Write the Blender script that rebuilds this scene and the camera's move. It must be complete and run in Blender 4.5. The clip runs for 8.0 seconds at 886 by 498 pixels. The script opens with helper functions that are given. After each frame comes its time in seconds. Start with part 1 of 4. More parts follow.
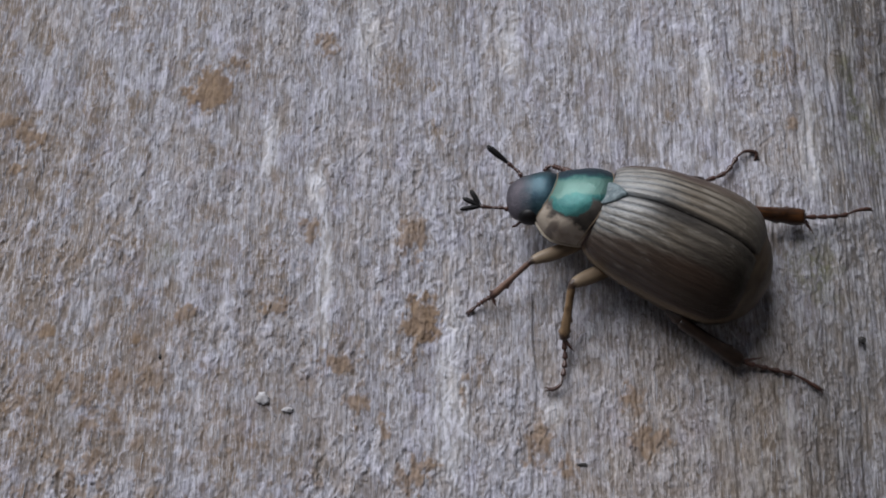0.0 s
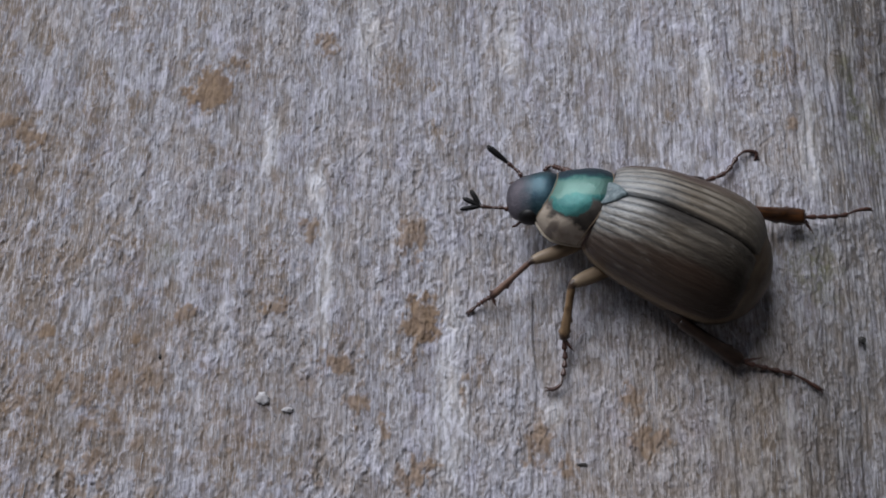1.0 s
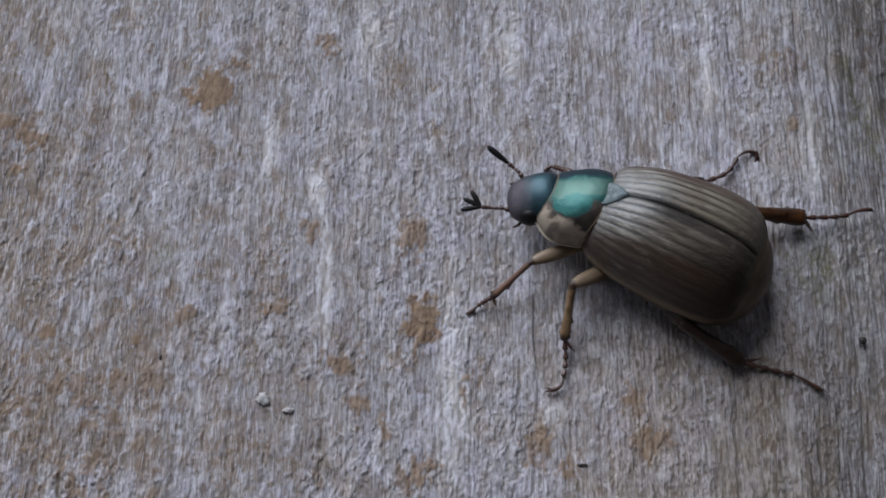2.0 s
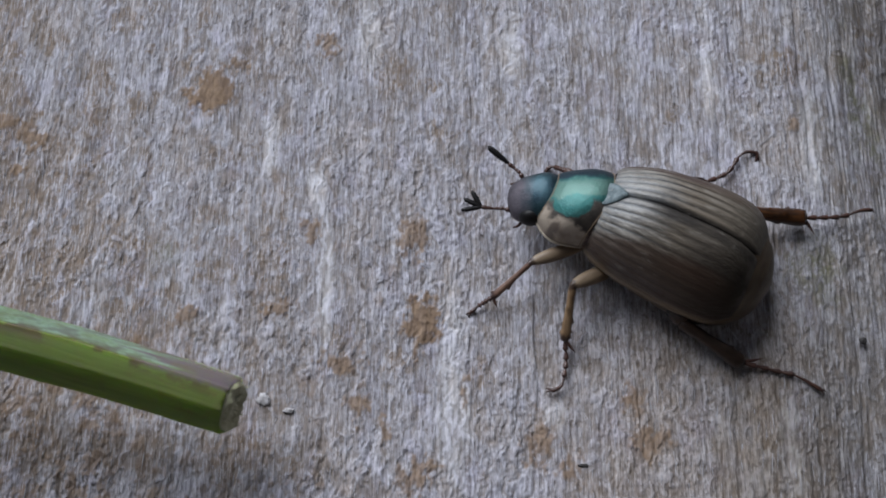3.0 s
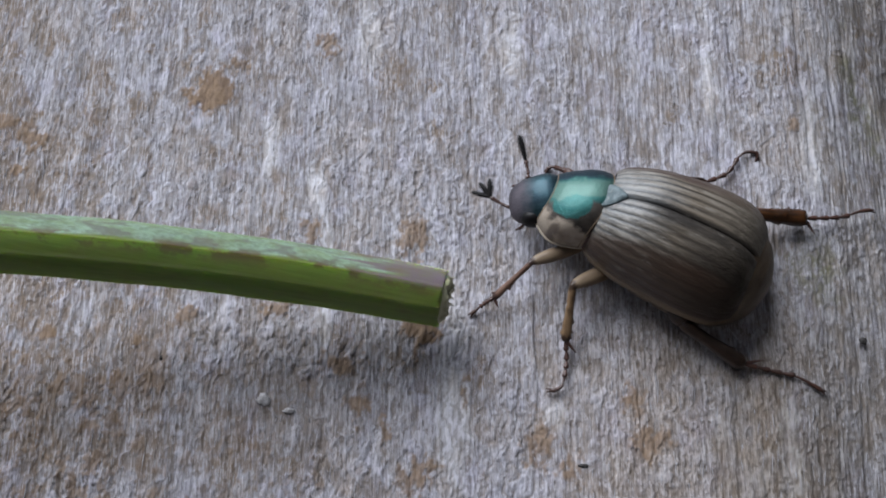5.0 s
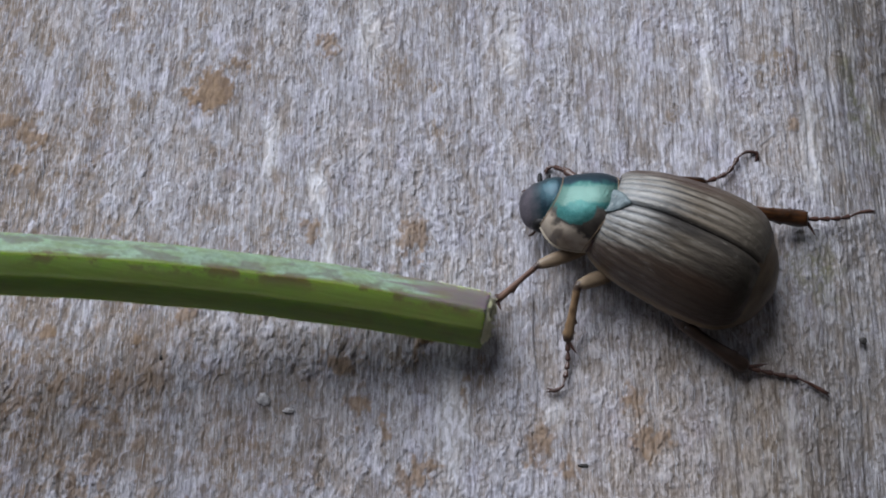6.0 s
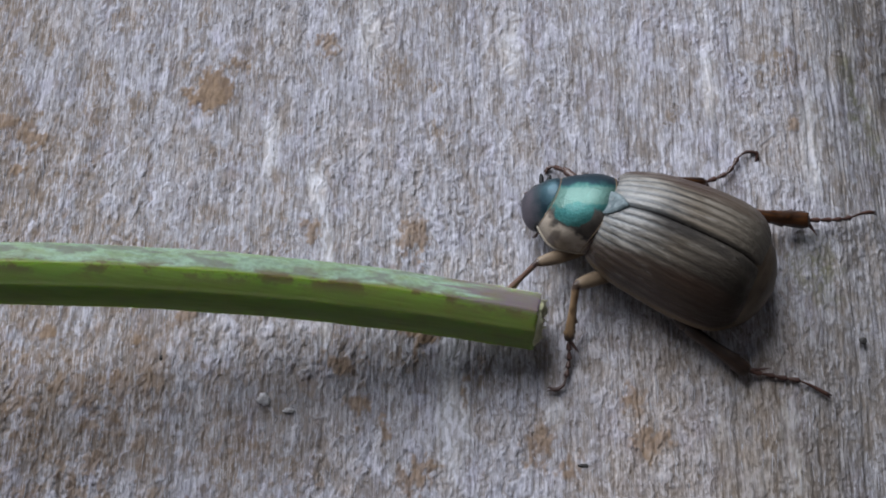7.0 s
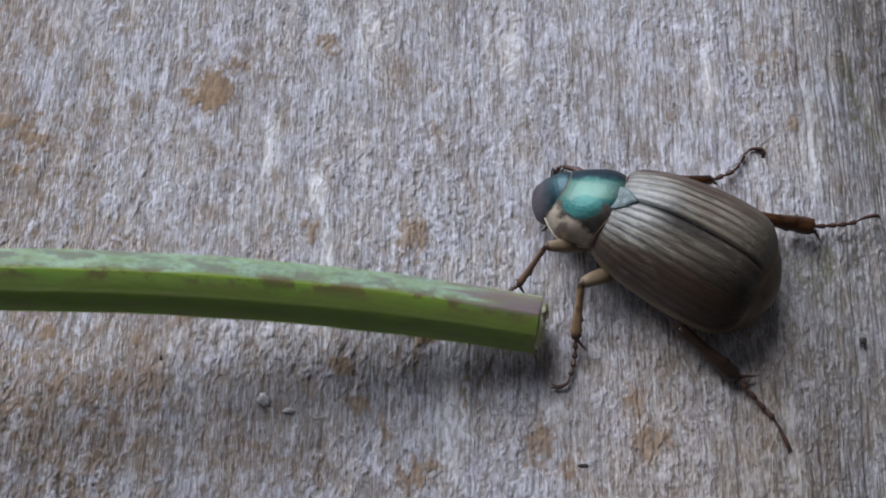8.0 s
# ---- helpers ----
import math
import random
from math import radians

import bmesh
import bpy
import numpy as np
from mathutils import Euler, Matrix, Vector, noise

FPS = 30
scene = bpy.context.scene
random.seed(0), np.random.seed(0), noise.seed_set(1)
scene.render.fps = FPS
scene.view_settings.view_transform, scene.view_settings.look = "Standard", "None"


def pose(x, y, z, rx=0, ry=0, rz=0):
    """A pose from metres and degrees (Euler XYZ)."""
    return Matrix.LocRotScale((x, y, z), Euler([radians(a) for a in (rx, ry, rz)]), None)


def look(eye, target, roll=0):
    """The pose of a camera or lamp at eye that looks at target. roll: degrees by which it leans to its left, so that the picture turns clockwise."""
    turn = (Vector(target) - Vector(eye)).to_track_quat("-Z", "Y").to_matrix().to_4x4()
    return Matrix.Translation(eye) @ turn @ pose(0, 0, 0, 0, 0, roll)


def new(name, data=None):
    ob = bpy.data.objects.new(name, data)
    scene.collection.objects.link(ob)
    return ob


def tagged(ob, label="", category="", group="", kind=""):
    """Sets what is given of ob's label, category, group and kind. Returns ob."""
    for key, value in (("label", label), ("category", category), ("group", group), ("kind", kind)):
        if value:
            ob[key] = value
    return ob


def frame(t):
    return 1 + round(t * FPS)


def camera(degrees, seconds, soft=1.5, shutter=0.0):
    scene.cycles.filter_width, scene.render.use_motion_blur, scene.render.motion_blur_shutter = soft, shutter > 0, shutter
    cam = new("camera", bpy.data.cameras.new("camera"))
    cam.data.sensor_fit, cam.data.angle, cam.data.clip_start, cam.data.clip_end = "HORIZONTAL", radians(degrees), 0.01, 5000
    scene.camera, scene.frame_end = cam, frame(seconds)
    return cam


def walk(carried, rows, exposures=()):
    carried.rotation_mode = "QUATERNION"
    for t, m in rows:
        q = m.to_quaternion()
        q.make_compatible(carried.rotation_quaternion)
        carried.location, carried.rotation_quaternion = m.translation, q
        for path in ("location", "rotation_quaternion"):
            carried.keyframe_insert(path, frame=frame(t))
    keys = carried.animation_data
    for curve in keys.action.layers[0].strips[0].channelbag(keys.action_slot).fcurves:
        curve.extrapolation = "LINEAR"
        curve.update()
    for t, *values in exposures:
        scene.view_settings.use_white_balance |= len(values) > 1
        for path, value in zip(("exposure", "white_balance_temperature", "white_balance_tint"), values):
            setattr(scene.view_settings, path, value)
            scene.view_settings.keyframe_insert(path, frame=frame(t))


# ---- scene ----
MM = 0.001
TILT, AWAY = radians(18), 44 * MM


def eye_and_target(dx, dy):
    shift = Vector((dx, dy, 0)) * MM
    return shift + Vector((0, -AWAY * math.sin(TILT), AWAY * math.cos(TILT))), shift


cam = camera(40, 8.0, soft=1.85, shutter=0.6)
walk(cam, [(t, look(*eye_and_target(dx, dy))) for t, dx, dy in (
    (0.0, 0.0, 0.0), (1.4, 0.0, 0.0), (2.0, -0.02, 0.02), (3.0, -0.035, 0.03), (4.0, -0.037, 0.035),
    (4.6, -0.037, 0.035), (6.0, -0.035, 0.03), (8.0, -0.035, 0.03))],
    exposures=((0.0, -0.22, 6380, 10), (0.7, -0.23, 6360, 10), (1.5, -0.36, 6170, 10), (3.0, -0.19, 6170, 9), (4.5, 0.02, 6190, 9), (6.0, 0.05, 6210, 9), (8.0, 0.06, 6210, 9)))

# ---- light ----
SUN_FROM = Vector((-0.6, 1.0, 0.87)).normalized()
world = bpy.data.worlds.new("sky")
scene.world = world
world.use_nodes = True
wn = world.node_tree.nodes
sky = wn.new("ShaderNodeTexSky")
sky.sky_type, sky.sun_disc = "NISHITA", False
sky.sun_elevation = math.asin(SUN_FROM.z)
sky.sun_rotation = math.atan2(SUN_FROM.x, SUN_FROM.y)
world.node_tree.links.new(sky.outputs[0], wn["Background"].inputs[0])
wn["Background"].inputs[1].default_value = 0.029
sun = new("sun", bpy.data.lights.new("sun", "SUN"))
sun.data.energy, sun.data.angle, sun.data.color = 4.25, radians(46), (0.94, 0.955, 1.0)
sun.matrix_world = look(SUN_FROM, (0, 0, 0))


# ---- materials ----
class Nodes:
    """A small material builder."""

    def __init__(self, name, rough=0.5, metal=0.0, spec=0.5, coat=0.0):
        self.mat = bpy.data.materials.new(name)
        self.mat.use_nodes = True
        self.tree = self.mat.node_tree
        self.bsdf = self.tree.nodes["Principled BSDF"]
        self.put("Roughness", rough), self.put("Metallic", metal)
        self.put("Specular IOR Level", spec), self.put("Coat Weight", coat)
        self.pos = self.add("ShaderNodeTexCoord").outputs["Object"]

    def add(self, kind, **props):
        node = self.tree.nodes.new(kind)
        for key, value in props.items():
            setattr(node, key, value)
        return node

    def put(self, socket, value):
        if hasattr(value, "is_linked"):
            self.tree.links.new(value, self.bsdf.inputs[socket])
        else:
            self.bsdf.inputs[socket].default_value = value

    def wire(self, node, key, value):
        if hasattr(value, "is_linked"):
            self.tree.links.new(value, node.inputs[key])
        else:
            node.inputs[key].default_value = value

    def noise(self, size, stretch=(1, 1, 1), detail=4, rough=0.6, distort=0.0):
        """Noise with features of that size in millimetres, stretched along the axes."""
        m = self.add("ShaderNodeMapping")
        k = 1.0 / (size * MM)
        m.inputs["Scale"].default_value = [k / s for s in stretch]
        self.wire(m, "Vector", self.pos)
        n = self.add("ShaderNodeTexNoise")
        self.wire(n, "Vector", m.outputs[0])
        n.inputs["Scale"].default_value = 1.0
        n.inputs["Detail"].default_value = detail
        n.inputs["Roughness"].default_value = rough
        n.inputs["Distortion"].default_value = distort
        return n.outputs["Fac"]

    def span(self, value, low, high, to_low=0.0, to_high=1.0):
        n = self.add("ShaderNodeMapRange")
        self.wire(n, 0, value)
        for i, v in enumerate((low, high, to_low, to_high)):
            n.inputs[i + 1].default_value = v
        return n.outputs[0]

    def sums(self, how, a, b):
        n = self.add("ShaderNodeMath", operation=how)
        self.wire(n, 0, a), self.wire(n, 1, b)
        return n.outputs[0]

    def mix(self, fac, a, b, blend="MIX"):
        n = self.add("ShaderNodeMix", data_type="RGBA", blend_type=blend)
        self.wire(n, 0, fac)
        for key, value in ((6, a), (7, b)):
            self.wire(n, key, (*value, 1) if isinstance(value, tuple) else value)
        return n.outputs[2]

    def axis(self, which):
        n = self.add("ShaderNodeSeparateXYZ")
        self.wire(n, 0, self.pos)
        return self.sums("DIVIDE", n.outputs[which], MM)

    def attr(self, name):
        return self.add("ShaderNodeAttribute", attribute_name=name).outputs["Fac"]

    def bump(self, height, depth, strength=1.0):
        n = self.add("ShaderNodeBump")
        n.inputs["Strength"].default_value, n.inputs["Distance"].default_value = strength, depth * MM
        self.wire(n, "Height", height)
        self.put("Normal", n.outputs[0])


def wood_material():
    m = Nodes("weathered_wood", rough=0.78, spec=0.25)
    fibre = m.noise(0.1, (1, 9, 1), 5, 0.7)
    streak = m.noise(0.7, (1, 9, 1), 4, 0.6)
    cloud = m.noise(3.0, (1, 1.6, 1), 5, 0.65)
    fleck = m.noise(0.32, (1, 1.5, 1), 5, 0.7, 0.6)
    base = m.mix(m.span(streak, 0.3, 0.72), (0.264, 0.26, 0.293), (0.45, 0.444, 0.497))
    base = m.mix(m.span(fibre, 0.38, 0.72, 0.0, 0.75), base, (0.625, 0.615, 0.67))
    base = m.mix(m.span(fibre, 0.46, 0.28, 0.0, 0.6), base, (0.16, 0.135, 0.125))
    dirt = m.sums("MULTIPLY", m.span(fleck, 0.5, 0.66), m.span(cloud, 0.4, 0.68))
    base = m.mix(m.sums("MULTIPLY", dirt, 0.55), base, (0.21, 0.165, 0.115))
    smudge = m.sums("MULTIPLY", m.attr("smudge"), m.span(fleck, 0.3, 0.56, 0.15, 1.0))
    base = m.mix(m.sums("MULTIPLY", smudge, 0.9), base, (0.225, 0.158, 0.1))
    base = m.mix(m.sums("MULTIPLY", m.attr("pale"), m.span(fibre, 0.32, 0.58, 0.4, 0.95)), base, (0.70, 0.69, 0.72))
    tone = m.noise(0.9, (1, 1.3, 1), 5, 0.7)
    base = m.mix(m.span(tone, 0.46, 0.64, 0.0, 0.6), base, (0.24, 0.212, 0.192))
    hair = m.noise(0.045, (1, 12, 1), 3, 0.6)
    base = m.mix(m.span(hair, 0.52, 0.64, 0.0, 0.7), base, (0.665, 0.655, 0.71))
    base = m.mix(m.span(hair, 0.46, 0.34, 0.0, 0.6), base, (0.13, 0.115, 0.11))
    strand = m.noise(0.2, (1, 13, 1), 3, 0.55, 0.3)
    base = m.mix(m.span(strand, 0.57, 0.68, 0.0, 0.55), base, (0.66, 0.65, 0.7))
    base = m.mix(m.span(strand, 0.4, 0.31, 0.0, 0.45), base, (0.17, 0.15, 0.14))
    pit = m.noise(0.2, (1, 1.7, 1), 4, 0.72, 0.4)
    base = m.mix(m.span(pit, 0.44, 0.33, 0.0, 0.75), base, (0.12, 0.098, 0.084))
    base = m.mix(m.sums("MULTIPLY", m.attr("pale"), m.span(strand, 0.35, 0.6, 0.25, 0.7)), base, (0.72, 0.71, 0.745))
    # relief put into the colour: dirt and shade darken sunk layers, raised ones pale
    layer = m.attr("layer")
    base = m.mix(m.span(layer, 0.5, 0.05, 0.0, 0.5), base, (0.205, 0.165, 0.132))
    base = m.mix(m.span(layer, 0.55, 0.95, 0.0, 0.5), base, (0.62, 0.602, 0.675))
    # weathered grey right edge; the same darkening reaches into the lower right
    base = m.mix(m.sums("MULTIPLY", m.attr("weather_dark"), 0.62), base, (0.64, 0.63, 0.57), "MULTIPLY")
    base = m.mix(m.sums("MULTIPLY", m.attr("algae"), m.span(fleck, 0.38, 0.62)), base, (0.17, 0.165, 0.11))
    tint = m.noise(1.4, (1, 1.8, 1), 4, 0.65)
    base = m.mix(m.span(tint, 0.5, 0.66, 0.0, 0.7), base, (1.0, 0.93, 0.84), "MULTIPLY")
    base = m.mix(m.span(tint, 0.48, 0.34, 0.0, 0.6), base, (0.94, 0.92, 1.0), "MULTIPLY")
    # warm dust tint, multiplied so that it also darkens the lower right
    base = m.mix(m.attr("dust_dark"), base, (0.8, 0.72, 0.6), "MULTIPLY")
    grain = m.noise(0.09, (1, 1, 1), 3, 0.6)
    crust_colour = m.mix(grain, (0.185, 0.12, 0.075), (0.35, 0.245, 0.155))
    crust_colour = m.mix(m.span(m.noise(0.5, (1, 1.2, 1), 4, 0.65), 0.42, 0.6, 0.0, 0.75), crust_colour, (0.18, 0.118, 0.078))
    base = m.mix(m.sums("MULTIPLY", m.attr("crust"), 0.94), base, crust_colour)
    m.put("Base Color", base)
    m.bump(m.sums("ADD", m.sums("ADD", fibre, m.sums("MULTIPLY", hair, 0.7)), m.sums("MULTIPLY", grain, 0.4)), 0.025, 0.8)
    return m.mat


def elytron_material():
    m = Nodes("horn_brown_wing_case", rough=0.42, spec=0.35, coat=0.25)
    m.put("Coat Roughness", 0.28)
    x, signed = m.axis(0), m.sums("ADD", m.axis(1), 0.15)
    y = m.sums("ABSOLUTE", signed, 0.0)
    streak = m.noise(0.13, (18, 1, 1), 5, 0.65)
    mottle = m.noise(1.2, (1.6, 1, 1), 3, 0.5, 0.5)
    scuff = m.noise(0.22, (3.5, 1, 1), 5, 0.75)
    rub = m.noise(0.5, (2.5, 1, 1), 4, 0.6)
    rib = m.attr("rib")
    streaky = m.mix(m.span(streak, 0.34, 0.66), (0.06, 0.045, 0.03), (0.215, 0.175, 0.128))
    even = m.mix(m.span(streak, 0.3, 0.7), (0.085, 0.072, 0.056), (0.132, 0.114, 0.091))
    base = m.mix(m.span(x, -5.0, -2.4), even, streaky)
    # pale worn ribs with gaps; the furrows carved between them are darkened in the colour
    worn = m.sums("MULTIPLY", m.sums("MULTIPLY", rib, m.span(x, -4.6, -1.0, 0.05, 0.85)), m.span(rub, 0.4, 0.58))
    base = m.mix(m.sums("MULTIPLY", worn, m.span(scuff, 0.34, 0.58, 0.25, 1.0)), base, (0.44, 0.4, 0.34))
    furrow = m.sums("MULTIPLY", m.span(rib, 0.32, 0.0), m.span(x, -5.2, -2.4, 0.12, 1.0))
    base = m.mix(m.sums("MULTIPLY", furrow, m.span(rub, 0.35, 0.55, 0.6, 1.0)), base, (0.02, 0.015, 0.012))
    # bluish sky sheen painted in at the base, a dark band beside the seam, a dark cloud, red-brown flanks with a pale
    # hem
    pale_sheen = m.sums("MULTIPLY", m.span(x, -2.6, -0.4, 0.0, 0.6), m.span(y, 1.9, 0.6))
    base = m.mix(m.sums("MULTIPLY", pale_sheen, m.span(scuff, 0.3, 0.6, 0.5, 1.0)), base, (0.25, 0.275, 0.29))
    band = m.sums("MULTIPLY", m.span(signed, 0.72, 0.3), m.span(signed, -0.16, -0.02))
    band = m.sums("MULTIPLY", band, m.span(x, -0.9, -2.0))
    base = m.mix(m.sums("MULTIPLY", band, m.span(mottle, 0.3, 0.6, 0.5, 0.9)), base, (0.03, 0.026, 0.023))
    # dark marking plus shade, put into the colour of the near flank only
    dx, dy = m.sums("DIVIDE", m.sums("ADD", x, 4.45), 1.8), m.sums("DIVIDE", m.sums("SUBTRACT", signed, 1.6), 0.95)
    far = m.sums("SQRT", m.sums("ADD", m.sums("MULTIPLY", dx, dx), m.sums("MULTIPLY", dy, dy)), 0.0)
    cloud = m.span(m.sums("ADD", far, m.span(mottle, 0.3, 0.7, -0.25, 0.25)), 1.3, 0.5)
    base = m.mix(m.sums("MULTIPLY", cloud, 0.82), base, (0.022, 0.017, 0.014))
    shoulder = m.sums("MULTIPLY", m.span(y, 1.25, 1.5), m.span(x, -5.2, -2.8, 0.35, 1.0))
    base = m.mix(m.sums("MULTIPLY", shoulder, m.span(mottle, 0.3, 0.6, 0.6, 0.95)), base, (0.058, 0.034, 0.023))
    hem = m.attr("hem")
    base = m.mix(m.sums("MULTIPLY", hem, m.span(mottle, 0.25, 0.55, 0.4, 0.85)), base, (0.24, 0.178, 0.12))
    # scratches and rubbed dull spots
    base = m.mix(m.sums("MULTIPLY", m.span(scuff, 0.58, 0.7, 0.0, 0.5), m.span(cloud, 0.0, 0.6, 1.0, 0.1)), base, (0.31, 0.285, 0.245))
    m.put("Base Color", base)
    m.put("Roughness", m.span(scuff, 0.3, 0.7, 0.36, 0.58))
    m.put("Coat Weight", m.span(x, -4.2, -1.0, 0.05, 0.4))
    m.put("Specular IOR Level", m.span(cloud, 0.0, 1.0, 0.35, 0.12))
    relief = m.sums("ADD", m.noise(0.08, (3.0, 1, 1), 3, 0.6), m.sums("MULTIPLY", streak, 0.8))
    m.bump(m.sums("ADD", relief, m.sums("MULTIPLY", scuff, 0.7)), 0.04, 0.85)
    return m.mat


def pronotum_material():
    m = Nodes("green_and_tan_shield", rough=0.5, coat=0.15)
    wobble = m.noise(0.55, (1, 1, 1), 4, 0.55)
    x = m.axis(0)
    y = m.sums("ADD", m.axis(1), m.span(wobble, 0.3, 0.7, -0.16, 0.16))
    across = m.sums("SUBTRACT", y, m.sums("MULTIPLY", x, 0.36))
    spot = m.noise(0.75, (1, 1, 1), 3, 0.6)
    # tan flank and front corner with one dark spot
    tan = m.mix(m.span(spot, 0.45, 0.68), (0.4, 0.335, 0.265), (0.25, 0.195, 0.15))
    sx, sy = m.sums("DIVIDE", m.sums("SUBTRACT", x, 1.27), 0.2), m.sums("DIVIDE", m.sums("SUBTRACT", y, 1.57), 0.2)
    near_spot = m.sums("ADD", m.sums("MULTIPLY", sx, sx), m.sums("MULTIPLY", sy, sy))
    tan = m.mix(m.span(near_spot, 1.4, 0.3, 0.0, 0.75), tan, (0.085, 0.062, 0.05))
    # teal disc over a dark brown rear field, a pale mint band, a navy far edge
    tx, ty = m.sums("DIVIDE", m.sums("SUBTRACT", x, 1.02), 0.66), m.sums("DIVIDE", m.sums("SUBTRACT", y, 0.52), 0.62)
    disc = m.span(m.sums("ADD", m.sums("MULTIPLY", tx, tx), m.sums("MULTIPLY", ty, ty)), 1.08, 0.86)
    metal = m.sums("MAXIMUM", disc, m.span(across, 0.2, 0.02))
    side = m.sums("MAXIMUM", m.span(y, 1.16, 1.32), m.sums("MULTIPLY", m.span(x, 1.5, 1.64), m.span(y, 0.85, 1.0)))
    side = m.sums("MULTIPLY", side, m.span(metal, 1.0, 0.4))
    green = m.mix(m.span(wobble, 0.35, 0.65), (0.03, 0.115, 0.11), (0.055, 0.165, 0.15))
    # mint band: sky highlight painted in; navy far edge: painted dark reflection
    mint_glint = m.sums("MULTIPLY", m.span(across, -0.02, -0.12), m.span(across, -0.84, -0.72))
    green = m.mix(m.sums("MULTIPLY", mint_glint, 0.55), green, (0.14, 0.21, 0.17))
    green = m.mix(m.span(across, -0.78, -0.98, 0.0, 0.92), green, (0.016, 0.032, 0.05))
    brown = m.mix(m.span(spot, 0.4, 0.6), (0.035, 0.03, 0.026), (0.075, 0.062, 0.05))
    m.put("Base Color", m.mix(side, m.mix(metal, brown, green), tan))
    m.put("Metallic", m.sums("MULTIPLY", m.span(metal, 0.0, 1.0, 0.25, 0.82), m.span(side, 0.0, 1.0, 1.0, 0.0)))
    m.bump(m.noise(0.075, (1, 1, 1), 3, 0.6), 0.03, 0.8)
    return m.mat


def plain(name, dark, light, size=0.3, stretch=(1, 1, 1), rough=0.45, metal=0.0, coat=0.1, depth=0.01, joints=None, spec=0.5):
    m = Nodes(name, rough=rough, metal=metal, coat=coat, spec=spec)
    base = m.mix(m.span(m.noise(size, stretch, 3), 0.3, 0.7), dark, light)
    if joints:
        spread = m.sums("ADD", m.attr("joint"), m.span(m.noise(0.16, (1.5, 1, 1), 4, 0.7), 0.35, 0.65, -0.3, 0.3))
        base = m.mix(m.span(spread, 0.25, 0.8, 0.0, 0.9), base, joints)
    m.put("Base Color", base)
    m.bump(m.noise(0.06, (1, 1, 1), 2), depth, 0.5)
    return m.mat


def stalk_material():
    m = Nodes("green_stalk", rough=0.48, spec=0.4)
    fibre = m.noise(0.12, (22, 1, 1), 4, 0.6)
    blot = m.noise(0.7, (2.2, 1, 1), 4, 0.6)
    film = m.noise(0.45, (2.6, 1, 1), 5, 0.72)
    patch = m.noise(1.8, (2.0, 1, 1), 3, 0.55)
    m.put("Subsurface Weight", m.span(m.attr("pale_sheen"), 0.0, 1.0, 0.95, 0.15)), m.put("Subsurface Scale", 2.6 * MM), m.put("Subsurface Radius", (0.6, 1.0, 0.25))
    base = m.mix(m.span(fibre, 0.3, 0.7), (0.122, 0.157, 0.03), (0.175, 0.218, 0.045))
    base = m.mix(m.span(patch, 0.4, 0.65, 0.0, 0.45), base, (0.128, 0.19, 0.036))
    base = m.mix(m.span(m.attr("crest"), 0.25, 0.9, 0.0, 0.5), base, (0.235, 0.295, 0.1))
    # wax film with skylight painted into its pale colour on the upper flank, broken by bare green; purplish blotches
    # along its edge
    pale_sheen = m.sums("MULTIPLY", m.attr("pale_sheen"), m.span(film, 0.4, 0.54, 0.6, 1.0))
    speck = m.noise(0.16, (1.6, 1, 1), 4, 0.7)
    wax = m.mix(m.sums("ADD", m.span(patch, 0.42, 0.62, 0.0, 0.6), m.span(speck, 0.42, 0.6, -0.25, 0.5)), (0.29, 0.41, 0.31), (0.165, 0.23, 0.165))
    base = m.mix(m.sums("MULTIPLY", pale_sheen, 0.95), base, wax)
    base = m.mix(m.sums("MULTIPLY", m.attr("pale_sheen"), m.span(blot, 0.52, 0.6, 0.0, 0.7)), base, (0.12, 0.112, 0.1))
    blotch = m.sums("MULTIPLY", m.attr("ridge"), m.span(m.noise(0.8, (1.6, 1, 1), 5, 0.68), 0.5, 0.57))
    base = m.mix(m.sums("MULTIPLY", blotch, 0.85), base, (0.095, 0.055, 0.034))
    base = m.mix(m.sums("MULTIPLY", m.attr("bruise"), m.span(film, 0.3, 0.5, 0.6, 0.97)), base, (0.165, 0.128, 0.14))
    mottle = m.sums("MULTIPLY", m.span(m.noise(0.6, (1.8, 1, 1), 4, 0.65), 0.52, 0.64, 0.0, 0.6), m.span(m.axis(0), -7.0, -1.5, 0.3, 1.0))
    base = m.mix(mottle, base, (0.15, 0.115, 0.04))
    m.put("Base Color", base)
    m.bump(m.sums("ADD", fibre, m.sums("MULTIPLY", film, 0.5)), 0.022, 0.5)
    return m.mat


def head_material():
    m = Nodes("blue_green_to_pinkish_head", rough=0.42, coat=0.15)
    x = m.sums("ADD", m.axis(0), m.span(m.noise(0.4), 0.3, 0.7, -0.15, 0.15))
    front = m.span(x, 0.55, 1.15)
    tint = m.noise(0.8)
    blue = m.mix(m.span(tint, 0.3, 0.7), (0.018, 0.036, 0.052), (0.04, 0.088, 0.105))
    pink = m.mix(m.span(tint, 0.3, 0.7), (0.055, 0.05, 0.06), (0.115, 0.1, 0.118))
    m.put("Base Color", m.mix(front, blue, pink))
    m.put("Metallic", m.span(front, 0.0, 1.0, 0.75, 0.35))
    m.bump(m.noise(0.07, (1, 1, 1), 3), 0.03, 0.8)
    return m.mat


